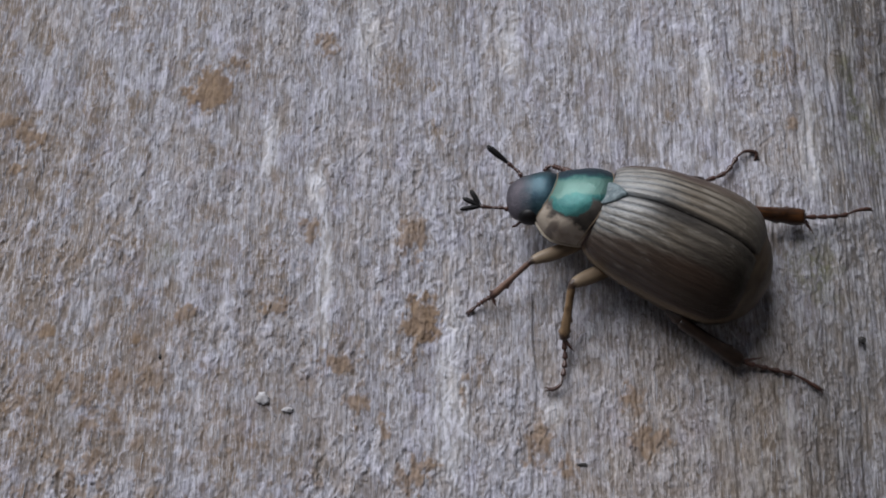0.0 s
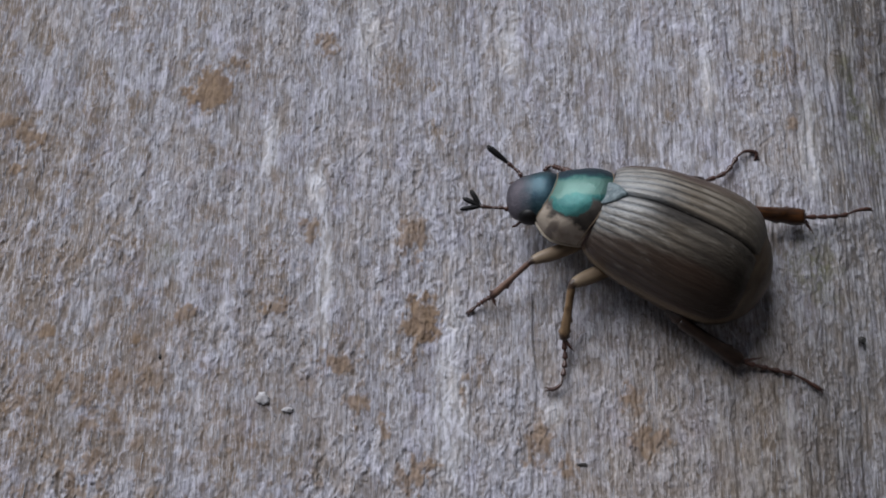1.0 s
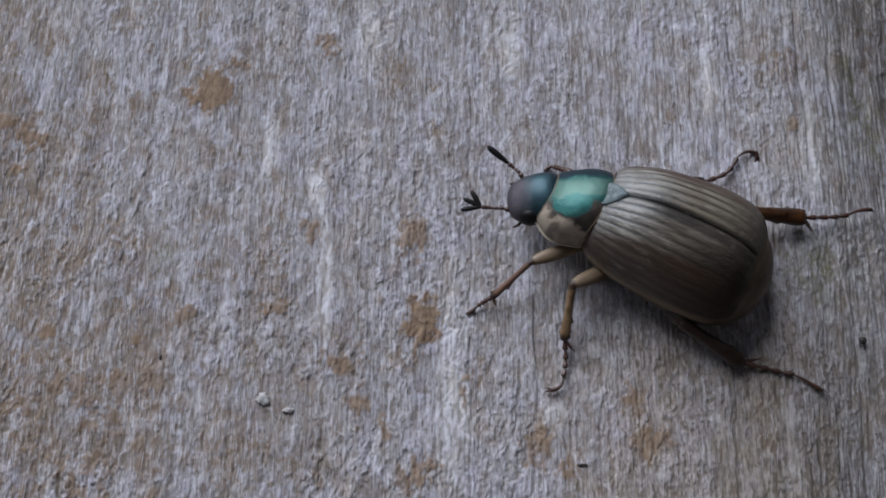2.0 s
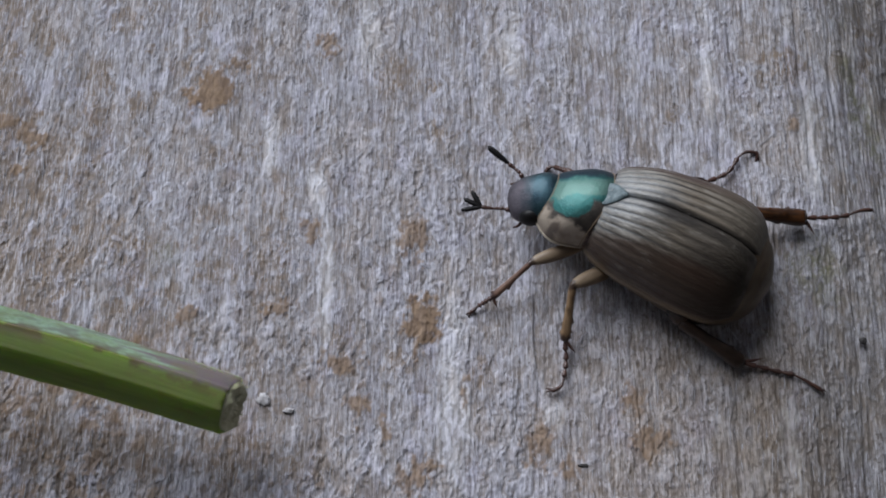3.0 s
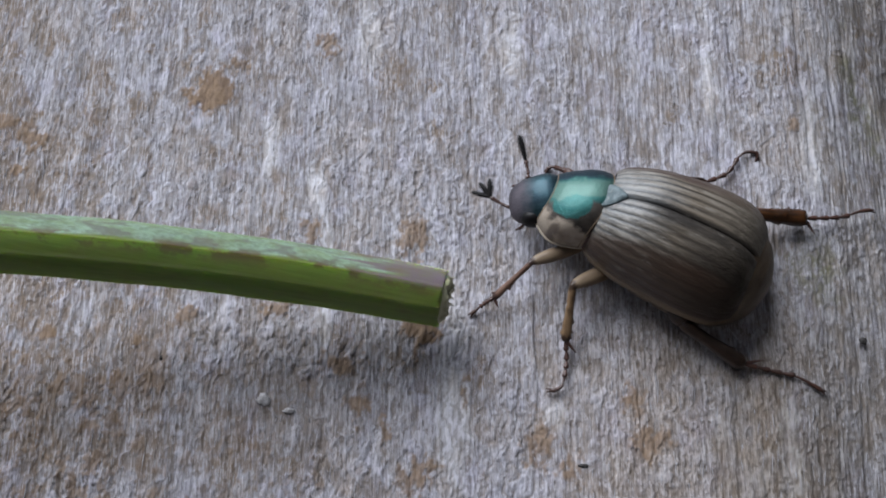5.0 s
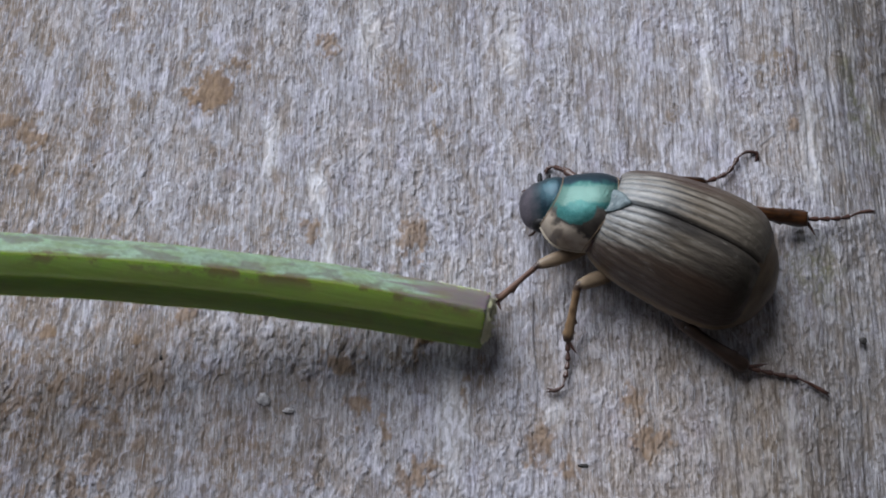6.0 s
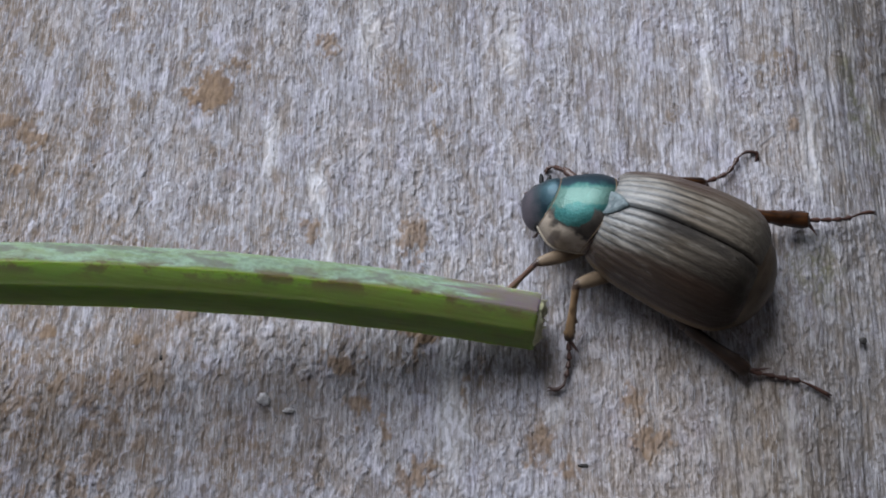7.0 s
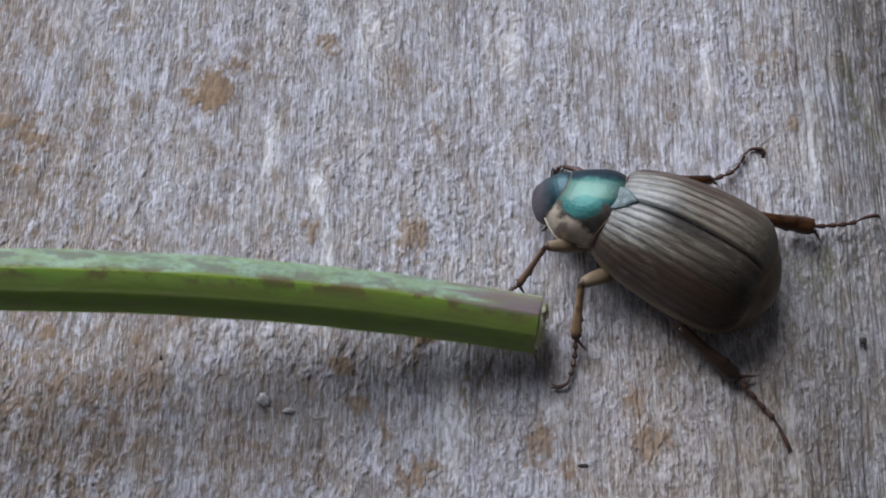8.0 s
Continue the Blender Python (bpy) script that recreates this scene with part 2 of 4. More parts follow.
WOOD = wood_material()
ELYTRON = elytron_material()
PRONOTUM = pronotum_material()
HEAD = head_material()
SCUTUM = plain("bluish_grey_plate", (0.06, 0.085, 0.095), (0.2, 0.25, 0.26), 0.3, rough=0.5, metal=0.15, coat=0.0, depth=0.06)
BLACK = plain("black_horn", (0.008, 0.008, 0.009), (0.016, 0.014, 0.013), 0.4, rough=0.45, coat=0.0, spec=0.2)
PALE_TAN = plain("pale_tan_horn", (0.13, 0.085, 0.05), (0.265, 0.195, 0.128), 0.4, (3, 1, 1), rough=0.46, coat=0.03, joints=(0.045, 0.024, 0.016))
AMBER = plain("amber_horn", (0.11, 0.06, 0.028), (0.29, 0.19, 0.105), 0.22, (3, 1, 1), rough=0.4, joints=(0.03, 0.016, 0.011))
RED_BROWN = plain("red_brown_horn", (0.006, 0.003, 0.002), (0.11, 0.042, 0.013), 0.16, (8, 1, 1), rough=0.28)
DUSKY = plain("dusky_brown_horn", (0.085, 0.043, 0.031), (0.19, 0.108, 0.074), 0.3, (3, 1, 1), rough=0.42, joints=(0.04, 0.02, 0.016))
DARK_RED = plain("dark_reddish_horn", (0.04, 0.02, 0.016), (0.095, 0.045, 0.032), 0.3, rough=0.38)
BELLY = plain("tan_belly_plates", (0.065, 0.044, 0.027), (0.15, 0.108, 0.068), 0.5, (1, 2, 1), rough=0.5, coat=0.03, depth=0.03)
# darker horn for one hind leg, its shade put into the colour
SHADED_SEPIA = plain("shaded_sepia_horn", (0.016, 0.009, 0.006), (0.05, 0.028, 0.019), 0.2, (4, 1, 1), rough=0.34)
RIM = plain("cream_rim", (0.42, 0.36, 0.27), (0.58, 0.5, 0.4), 0.5, rough=0.4)
STALK = stalk_material()
GROUND = plain("trodden_earth", (0.07, 0.06, 0.048), (0.13, 0.11, 0.09), 30, rough=0.9, coat=0.0, depth=1.0)
SKY_BLOCK = plain("grey_brown_sky_block", (0.13, 0.118, 0.11), (0.19, 0.175, 0.165), 40, (1, 1, 6), rough=0.8, coat=0.0, depth=0.5)
PITH = plain("pale_green_pith", (0.4, 0.4, 0.22), (0.62, 0.6, 0.42), 0.2, rough=0.6, coat=0.0, depth=0.04)
GRIT = plain("pale_mineral_grain", (0.3, 0.28, 0.28), (0.64, 0.62, 0.63), 0.15, rough=0.8, coat=0.0, depth=0.05)
SPLINTER = plain("pale_wood_fibre", (0.28, 0.27, 0.285), (0.55, 0.54, 0.575), 0.5, rough=0.8, coat=0.0)
SOOT = plain("dark_knot", (0.02, 0.018, 0.018), (0.05, 0.045, 0.04), 0.1, rough=0.8, coat=0.0, depth=0.05)


# ---- building blocks (all shapes in millimetres) ----
def part(name, bm, material, parent=None, label=""):
    """Links a bmesh, drawn in millimetres, as one smooth mesh."""
    bmesh.ops.scale(bm, vec=(MM, MM, MM), verts=bm.verts)
    bmesh.ops.recalc_face_normals(bm, faces=bm.faces)
    for f in bm.faces:
        f.smooth = True
    mesh = bpy.data.meshes.new(name)
    bm.to_mesh(mesh)
    bm.free()
    mesh.materials.append(material)
    ob = new(name, mesh)
    ob.parent = parent
    return tagged(ob, label)


def loft(bm, rings, cap=True):
    rows = [[bm.verts.new(p) for p in ring] for ring in rings]
    n = len(rows[0])
    for a, b in zip(rows, rows[1:]):
        for i in range(n):
            bm.faces.new((a[i], a[(i + 1) % n], b[(i + 1) % n], b[i]))
    if cap:
        bm.faces.new(rows[0][::-1])
        bm.faces.new(rows[-1])
    return rows


def smooth_path(points, steps):
    """A Catmull-Rom line through the points (tuples of any length)."""
    p = [np.array(q, float) for q in points]
    p = [2 * p[0] - p[1]] + p + [2 * p[-1] - p[-2]]
    out = []
    for i in range(1, len(p) - 2):
        for k in range(steps):
            t = k / steps
            out.append(0.5 * (2 * p[i] + (p[i + 1] - p[i - 1]) * t + (2 * p[i - 1] - 5 * p[i] + 4 * p[i + 1] - p[i + 2]) * t * t
                              + (3 * p[i] - p[i - 1] - 3 * p[i + 1] + p[i + 2]) * t ** 3))
    out.append(p[-2])
    return out


def tube(bm, points, sides=10, flat=1.0, steps=5):
    """A rounded tube through points (x, y, z, radius); flat widens it sideways."""
    path = smooth_path(points, steps)
    rings, side = [], None
    for i, q in enumerate(path):
        a, b = path[max(i - 1, 0)], path[min(i + 1, len(path) - 1)]
        ahead = Vector(b[:3] - a[:3]).normalized()
        if side is None:
            side = ahead.cross(Vector((0, 0, 1)) if abs(ahead.z) < 0.9 else Vector((0, 1, 0))).normalized()
        side = (side - ahead * side.dot(ahead)).normalized()
        top = side.cross(ahead)
        c, r = Vector(q[:3]), max(q[3], 0.004)
        rings.append([c + side * (math.cos(k * math.tau / sides) * r * flat) + top * (math.sin(k * math.tau / sides) * r)
                      for k in range(sides)])
    loft(bm, rings)


def curve_of(table):
    dense = smooth_path(table, 12)
    dx, dy = np.array([d[0] for d in dense]), np.array([d[1] for d in dense])
    return lambda u: float(np.interp(u, dx, dy))


def shell(bm, stations, count=56, power=0.85, across=0.95):
    """A domed body lofted along x from stations (x, half width, top, margin height, underside)."""
    rings = []
    for x, w, top, margin, low in stations:
        ring = []
        for k in range(count):
            a = k / count * math.tau
            s, c = math.sin(a), math.cos(a)
            y = w * math.copysign(abs(s) ** across, s)
            z = margin + ((top - margin) * abs(c) ** power if c > 0 else -(margin - low) * abs(c) ** power)
            ring.append((x, y, z))
        rings.append(ring)
    loft(bm, rings)


# ---- the plank ----
def lattice(x, y, sx, sy, seed, octaves=3, gain=0.55):
    """Smooth value noise over the plan, with cells of sx by sy millimetres."""
    total, weight = np.zeros_like(x), 0.0
    for o in range(octaves):
        table = np.random.RandomState(seed + o).rand(509, 509) * 2 - 1
        u, v = x / sx * 2 ** o + 37.3 * o, y / sy * 2 ** o + 11.7 * o
        i, j = np.floor(u).astype(int), np.floor(v).astype(int)
        fu, fv = u - i, v - j
        fu, fv = fu * fu * (3 - 2 * fu), fv * fv * (3 - 2 * fv)
        i0, i1, j0, j1 = i % 509, (i + 1) % 509, j % 509, (j + 1) % 509
        value = (table[i0, j0] * (1 - fu) + table[i1, j0] * fu) * (1 - fv) + (table[i0, j1] * (1 - fu) + table[i1, j1] * fu) * fv
        total += value * gain ** o
        weight += gain ** o
    return total / weight


CRUSTS = [
    (-8.79, 6.30, 0.90, 0.86), (-0.78, -2.72, 0.64, 1.02), (-15.36, 4.45, 0.42, 0.49), (-7.78, 7.41, 0.43, 0.23),
    (3.32, -7.02, 0.50, 0.70), (4.33, -7.80, 0.42, 0.41), (-14.07, -3.09, 0.50, 0.28), (-10.85, -3.34, 0.24, 0.42),
    (-9.08, -2.37, 0.40, 0.26), (-0.94, -8.08, 0.58, 0.57), (6.69, -5.55, 0.35, 0.58), (7.11, -7.02, 0.50, 0.41),
    (-2.92, -5.65, 0.35, 0.52), (-1.07, 0.45, 0.41, 0.65), (-4.85, 0.78, 0.33, 0.48), (-3.65, -4.15, 0.59, 0.38),
    (-5.81, -2.20, 0.44, 0.30), (-11.53, -4.75, 0.28, 0.29), (-2.03, -6.63, 0.16, 0.45), (13.13, 5.03, 0.25, 0.27),
    (-4.41, 8.32, 0.43, 0.41), (-16.37, 5.03, 0.38, 0.22), (-15.73, 3.05, 0.29, 0.22), (0.71, -5.15, 0.16, 0.52)]
SMUDGES = [
    (-15.25, 2.42, 1.25, 1.98), (-14.14, 3.88, 1.05, 1.11), (-16.19, 5.37, 0.64, 1.12), (-13.86, 3.09, 1.25, 1.11),
    (-14.66, -1.26, 1.01, 0.64), (-11.33, -1.04, 0.61, 0.54), (-8.20, -0.83, 0.81, 0.65), (-6.28, 1.54, 0.83, 0.66),
    (-12.57, -4.15, 0.99, 0.84), (-5.09, -7.89, 1.16, 0.61), (-6.86, -7.31, 0.97, 1.03), (-15.79, 9.66, 0.65, 0.69),
    (-1.80, 7.01, 0.64, 0.68), (-0.51, 6.54, 0.53, 0.27), (-0.08, 4.57, 0.53, 0.45), (-11.97, 0.45, 1.23, 0.87),
    (-13.60, -5.75, 0.98, 0.62), (-3.87, -3.34, 0.80, 0.63), (-1.67, -4.15, 0.59, 0.63), (8.59, 5.03, 0.42, 0.34),
    (1.31, -4.35, 0.30, 0.63), (12.79, 7.25, 0.86, 0.68), (16.49, 8.68, 0.39, 2.07), (-15.29, 0.89, 0.82, 0.87),
    (-6.39, -0.62, 0.81, 1.29)]
PALE = [
    (-4.23, -1.26, 0.24, 2.36), (0.31, -5.35, 0.47, 3.54), (0.74, -5.75, 0.16, 1.66), (11.95, -7.12, 0.35, 1.65),
    (13.67, 4.00, 0.38, 2.45), (3.93, -5.95, 0.35, 0.58), (10.00, 7.25, 0.26, 2.28), (2.61, 8.20, 0.39, 1.37),
    (-4.65, 2.42, 0.33, 0.88), (-6.39, 4.22, 0.29, 1.34), (-2.90, 8.68, 0.43, 1.38)]
ALGAE = [(-10.1, -0.1, 0.75, 0.5), (16.3, 5.2, 0.5, 1.6), (15.6, 6.5, 0.5, 2.5), (13.4, -1.0, 1.2, 1.6)]


def patches(x, y, spots, ragged, fade):
    mask = np.zeros_like(x)
    for px, py, rx, ry in spots:
        d = np.hypot((x - px) / rx, (y - py) / ry)
        near = d < 2.2
        mask[near] = np.maximum(mask[near], np.clip((1.0 + ragged[near] - d[near]) / fade, 0, 1))
    return mask


RELIEF = {}


def height_at(px, py, of="z"):
    i, j = np.searchsorted(RELIEF["xs"], px), np.searchsorted(RELIEF["ys"], py)
    return float(RELIEF[of][i, j])


def build_plank():
    """A thick weathered plank: one sheet of fine relief where it is seen, coarse beyond, with a worn long edge."""
    fine_x, fine_y = np.arange(-18.2, 17.4, 0.036), np.arange(-11.2, 11.6, 0.05)
    xs = np.concatenate([np.linspace(-90, -18.6, 60), fine_x, np.linspace(17.42, 18.4, 14)])
    ys = np.concatenate([np.linspace(-90, -11.5, 60), fine_y, np.linspace(11.9, 90, 60)])
    x, y = np.meshgrid(xs, ys, indexing="ij")
    lean = np.clip((-4.0 - x) / 12.0, 0, 1) * 0.12
    u = x - lean * y
    left = np.clip((-2.0 - x) / 10.0, 0.0, 1.0)
    z = 0.12 * lattice(x, y, 6, 9, 10, 2)
    z += 0.07 * lattice(u, y, 0.8, 6.0, 20, 3)
    rough = 0.4 + 0.6 * np.clip(lattice(x, y, 2.0, 3.0, 25, 2) * 1.6 + 0.5, 0, 1)
    rough *= 1 - 0.45 * np.clip((y + 2) / 8, 0, 1) * np.clip((-x - 2) / 8, 0, 1) + 0.3 * np.clip((x - 7) / 4, 0, 1)
    wu = u + (0.05 + 0.06 * left) * lattice(x, y, 0.7, 0.9, 33, 2)
    wv = y + 0.25 * lattice(x, y, 0.6, 0.8, 36, 2)
    flake = lattice(wu, wv, 0.36, 0.62, 30, 4, 0.8)
    right = np.clip((x - 2) / 4, 0, 1)
    low = (1 + 0.5 * np.clip(-y / 4, 0, 1)) * (1 - 0.35 * right)
    z += (0.043 + 0.005 * left) * low * rough * flake
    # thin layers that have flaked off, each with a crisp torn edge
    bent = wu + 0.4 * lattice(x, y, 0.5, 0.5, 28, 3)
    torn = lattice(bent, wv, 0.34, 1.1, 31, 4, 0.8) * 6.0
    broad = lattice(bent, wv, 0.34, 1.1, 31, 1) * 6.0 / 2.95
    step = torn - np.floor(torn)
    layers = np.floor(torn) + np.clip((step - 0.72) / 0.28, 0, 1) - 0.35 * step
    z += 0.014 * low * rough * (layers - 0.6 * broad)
    fibre = 1 - 2 * np.abs(lattice(wu, wv, 0.15, 1.8, 40, 2))
    z += 0.022 * (1 - 0.3 * left + 0.6 * right) * fibre
    z += 0.014 * lattice(wu, wv, 0.075, 0.4, 45, 1)
    z += 0.012 * rough * lattice(x, y, 0.08, 0.1, 48, 1)
    z += 0.015 * left * rough * lattice(wu, wv, 0.4, 0.6, 50, 4, 0.75)
    # long splits that follow the grain
    for cx, y0, y1, wide, deep in ((13.55, 2.6, 11.6, 0.06, 0.07), (3.25, -4.2, -1.6, 0.05, 0.12), (0.98, -12, 11, 0.05, 0.03),
                                   (14.75, -11, 11, 0.07, 0.04), (10.2, -12, 12, 0.05, 0.04), (-2.7, -4, 9, 0.05, 0.03)):
        path = cx + 0.12 * lattice(y, y * 0 + cx, 2.5, 1, 70, 2)
        reach = np.clip((y - y0) / 0.8, 0, 1) * np.clip((y1 - y) / 0.8, 0, 1)
        z -= deep * reach * np.exp(-((x - path) / wide) ** 2)
    ragged = 1.1 * lattice(x, y, 0.5, 0.6, 80, 5, 0.72)
    torn_edge = 0.7 * ragged + 1.5 * lattice(x, y, 0.2, 0.26, 88, 3, 0.7)
    rnd = np.random.RandomState(7)
    extra = [(px, py, s, s * 1.15) for px, py, s in zip(rnd.uniform(-17, -1.5, 130), rnd.uniform(-10, 5.5, 130), rnd.uniform(0.08, 0.3, 130))]
    specks_2 = patches(x, y, extra, ragged, 1.0) * (0.4 + 0.3 * left * np.clip((-2.0 - y) / 3.0, 0, 1))
    crust = np.maximum.reduce([specks_2, patches(x, y, CRUSTS[:2], 0.5 * torn_edge + 0.12, 0.4), 0.85 * patches(x, y, CRUSTS[2:], torn_edge + 0.35, 0.8)])
    smudge = patches(x, y, SMUDGES, torn_edge + 0.25, 0.9)
    specks = np.clip(lattice(x, y, 1.0, 1.2, 85, 5, 0.7) * 5.0 - 0.75 + 1.35 * left * np.clip((4.0 - y) / 5.0, 0.25, 1) + 0.9 * np.clip((-12.0 - x) / 3.5, 0, 1), 0, 1)
    smudge = np.maximum(smudge, specks * (0.4 + 0.6 * left))
    dust_dark = np.clip((x - 3) / 4, 0, 1) * np.clip((-2.5 - y) / 3, 0, 1) * np.clip(0.45 + 1.3 * lattice(x, y, 1.3, 2.2, 101, 4, 0.7), 0, 1)
    smudge = np.maximum(smudge, 0.55 * dust_dark)
    haze = np.clip((x - 2.5) / 5, 0, 1) * np.clip((-1.0 - y) / 3, 0, 1) * np.clip((15 - x) / 4, 0, 1) * np.clip(0.7 + 0.6 * lattice(x, y, 1.0, 2.0, 105, 4, 0.7), 0, 1)
    pale = patches(x, y, PALE, ragged * 0.7 + 0.35, 0.9)
    algae = patches(x, y, ALGAE, ragged, 0.8)
    # grows towards the right edge, starting earlier in the lower right
    weather_dark = np.clip((x + 1.0 * lattice(x, y, 0.8, 4.0, 95, 3) + 0.8 * lattice(x, y, 1.0, 1.2, 98, 4, 0.7) - 10.8 + 0.5 * np.clip(-y, 0, 8)) / 5.0, 0, 1)
    mould = left * np.clip((-1.0 - y) / 4.0, 0, 1) * np.clip(9.0 * lattice(x, y, 0.7, 0.8, 120, 5, 0.75) - 0.9, 0, 1)
    crust = np.maximum(crust, 0.62 * mould)
    z += 0.03 * crust
    # worn rounded long edge
    z -= 0.05 * np.maximum(x - 12.2 + 0.22 * np.clip(-y, 0, 12), 0) ** 2 * (1 + 0.25 * lattice(x, y, 1.2, 4, 90, 2))
    RELIEF.update(xs=xs, ys=ys, z=z, crust=crust)
    nx, ny = x.shape
    co = np.stack([x, y, z], -1).reshape(-1, 3)
    idx = np.arange(nx * ny).reshape(nx, ny)
    quads = np.stack([idx[:-1, :-1], idx[1:, :-1], idx[1:, 1:], idx[:-1, 1:]], -1).reshape(-1, 4)
    # sides and underside
    border = np.concatenate([idx[:, 0], idx[-1, 1:], idx[-2::-1, -1], idx[0, -2:0:-1]])
    low = co[border].copy()
    low[:, 2] = -22.0
    start = len(co)
    co = np.concatenate([co, low])
    n = len(border)
    ring = np.arange(n)
    sides = np.stack([border, start + ring, start + (ring + 1) % n, border[(ring + 1) % n]], -1)
    quads = np.concatenate([quads, sides])
    mesh = bpy.data.meshes.new("plank")
    mesh.vertices.add(len(co))
    mesh.vertices.foreach_set("co", (co * MM).astype(np.float32).ravel())
    mesh.loops.add(quads.size + n)
    mesh.loops.foreach_set("vertex_index", np.concatenate([quads.ravel(), start + ring[::-1]]).astype(np.int32))
    mesh.polygons.add(len(quads) + 1)
    mesh.polygons.foreach_set("loop_start", np.append(np.arange(len(quads)) * 4, quads.size).astype(np.int32))
    mesh.update(calc_edges=True)
    mesh.polygons.foreach_set("use_smooth", np.ones(len(quads) + 1, bool))
    for name, values in (("crust", crust), ("smudge", smudge), ("pale", pale), ("algae", algae), ("weather_dark", weather_dark), ("dust_dark", haze), ("layer", np.clip((layers - 0.75 * broad) * 0.22 + 0.5, 0, 1))):
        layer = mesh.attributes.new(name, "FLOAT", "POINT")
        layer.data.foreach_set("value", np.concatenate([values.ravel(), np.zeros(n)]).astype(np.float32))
    mesh.materials.append(WOOD)
    return tagged(new("plank", mesh), "silver-grey weathered wooden plank with ochre stains", "plank", kind="structure")


def build_splinters():
    """Short raised wood fibres that have come loose along the grain."""
    rnd = random.Random(11)
    verts, faces = [], []
    for _ in range(2000):
        px, py = rnd.uniform(-17.2, 15.2), rnd.uniform(-10.2, 10.8)
        long, wide, lean = rnd.uniform(0.15, 0.7) * rnd.uniform(0.5, 1.2), rnd.uniform(0.01, 0.024), rnd.uniform(-0.1, 0.14)
        lift = rnd.uniform(0.0, 0.01)
        if height_at(px, py, "crust") > 0.3:
            continue
        start = len(verts)
        for f, w, up in ((-0.5, 0.35, 0.0), (-0.1, 1.0, 0.35), (0.25, 0.9, 0.7), (0.5, 0.15, 1.0)):
            cx, cy = px + lean * long * f, py + long * f
            cz = height_at(cx, cy) + 0.004 + lift * up
            for sx, sz in ((-1, -0.6), (1, -0.6), (0.5, 0.8), (-0.5, 0.8)):
                verts.append(((cx + sx * wide * w) * MM, cy * MM, (cz + sz * wide * w) * MM))
        for k in range(3):
            for n in range(4):
                a, c = start + k * 4 + n, start + k * 4 + (n + 1) % 4
                faces.append((a, c, c + 4, a + 4))
        faces.append((start + 3, start + 2, start + 1, start))
        faces.append((start + 12, start + 13, start + 14, start + 15))
    mesh = bpy.data.meshes.new("wood_splinters")
    mesh.from_pydata(verts, [], faces)
    mesh.materials.append(SPLINTER)
    return tagged(new("wood_splinters", mesh), "pale loose wood fibres raised along the grain", "splinters", kind="stuff")


def pebble(name, at, size, material, label, category, seed):
    bm = bmesh.new()
    bmesh.ops.create_icosphere(bm, subdivisions=3, radius=1.0)
    rnd = Vector((seed * 3.1, seed * 1.7, seed))
    for v in bm.verts:
        v.co = Vector(a * b for a, b in zip(v.co * (1 + 0.5 * noise.noise(v.co * 1.9 + rnd) + 0.2 * noise.noise(v.co * 4 + rnd)), size))
    ob = part(name, bm, material)
    ob.location = Vector(at) * MM
    return tagged(ob, label, category)


# ---- the beetle ----
BEETLE = (5.37, 0.77, 0.0, 5, -2.8, 155)


def mm_pose(x, y, z, rx=0, ry=0, rz=0):
    return pose(x * MM, y * MM, z * MM, rx, ry, rz)


REST = mm_pose(*BEETLE)


FRONT = curve_of([(0, 1.5), (0.05, 1.76), (0.2, 2.06), (0.4, 2.25), (0.6, 2.36), (1, 2.36)])
RISE = curve_of([(0, 2.95), (0.1, 3.4), (0.25, 3.82), (0.45, 3.95), (1, 3.95)])


def WIDTH(u, blunt=4.0):
    return FRONT(u) if u < 0.6 else max(2.36 * (1 - ((u - 0.6) / 0.4) ** blunt) ** 0.5, 0.03)


def TOP(u, blunt=3.6):
    return RISE(u) if u < 0.45 else MARGIN(u) + 0.03 + (3.92 - MARGIN(u)) * max(1 - ((u - 0.45) / 0.55) ** blunt, 0) ** 0.6


MARGIN = curve_of([(0, 1.35), (0.2, 1.3), (0.6, 1.45), (0.85, 1.5), (1, 1.5)])
LENGTH = 5.95


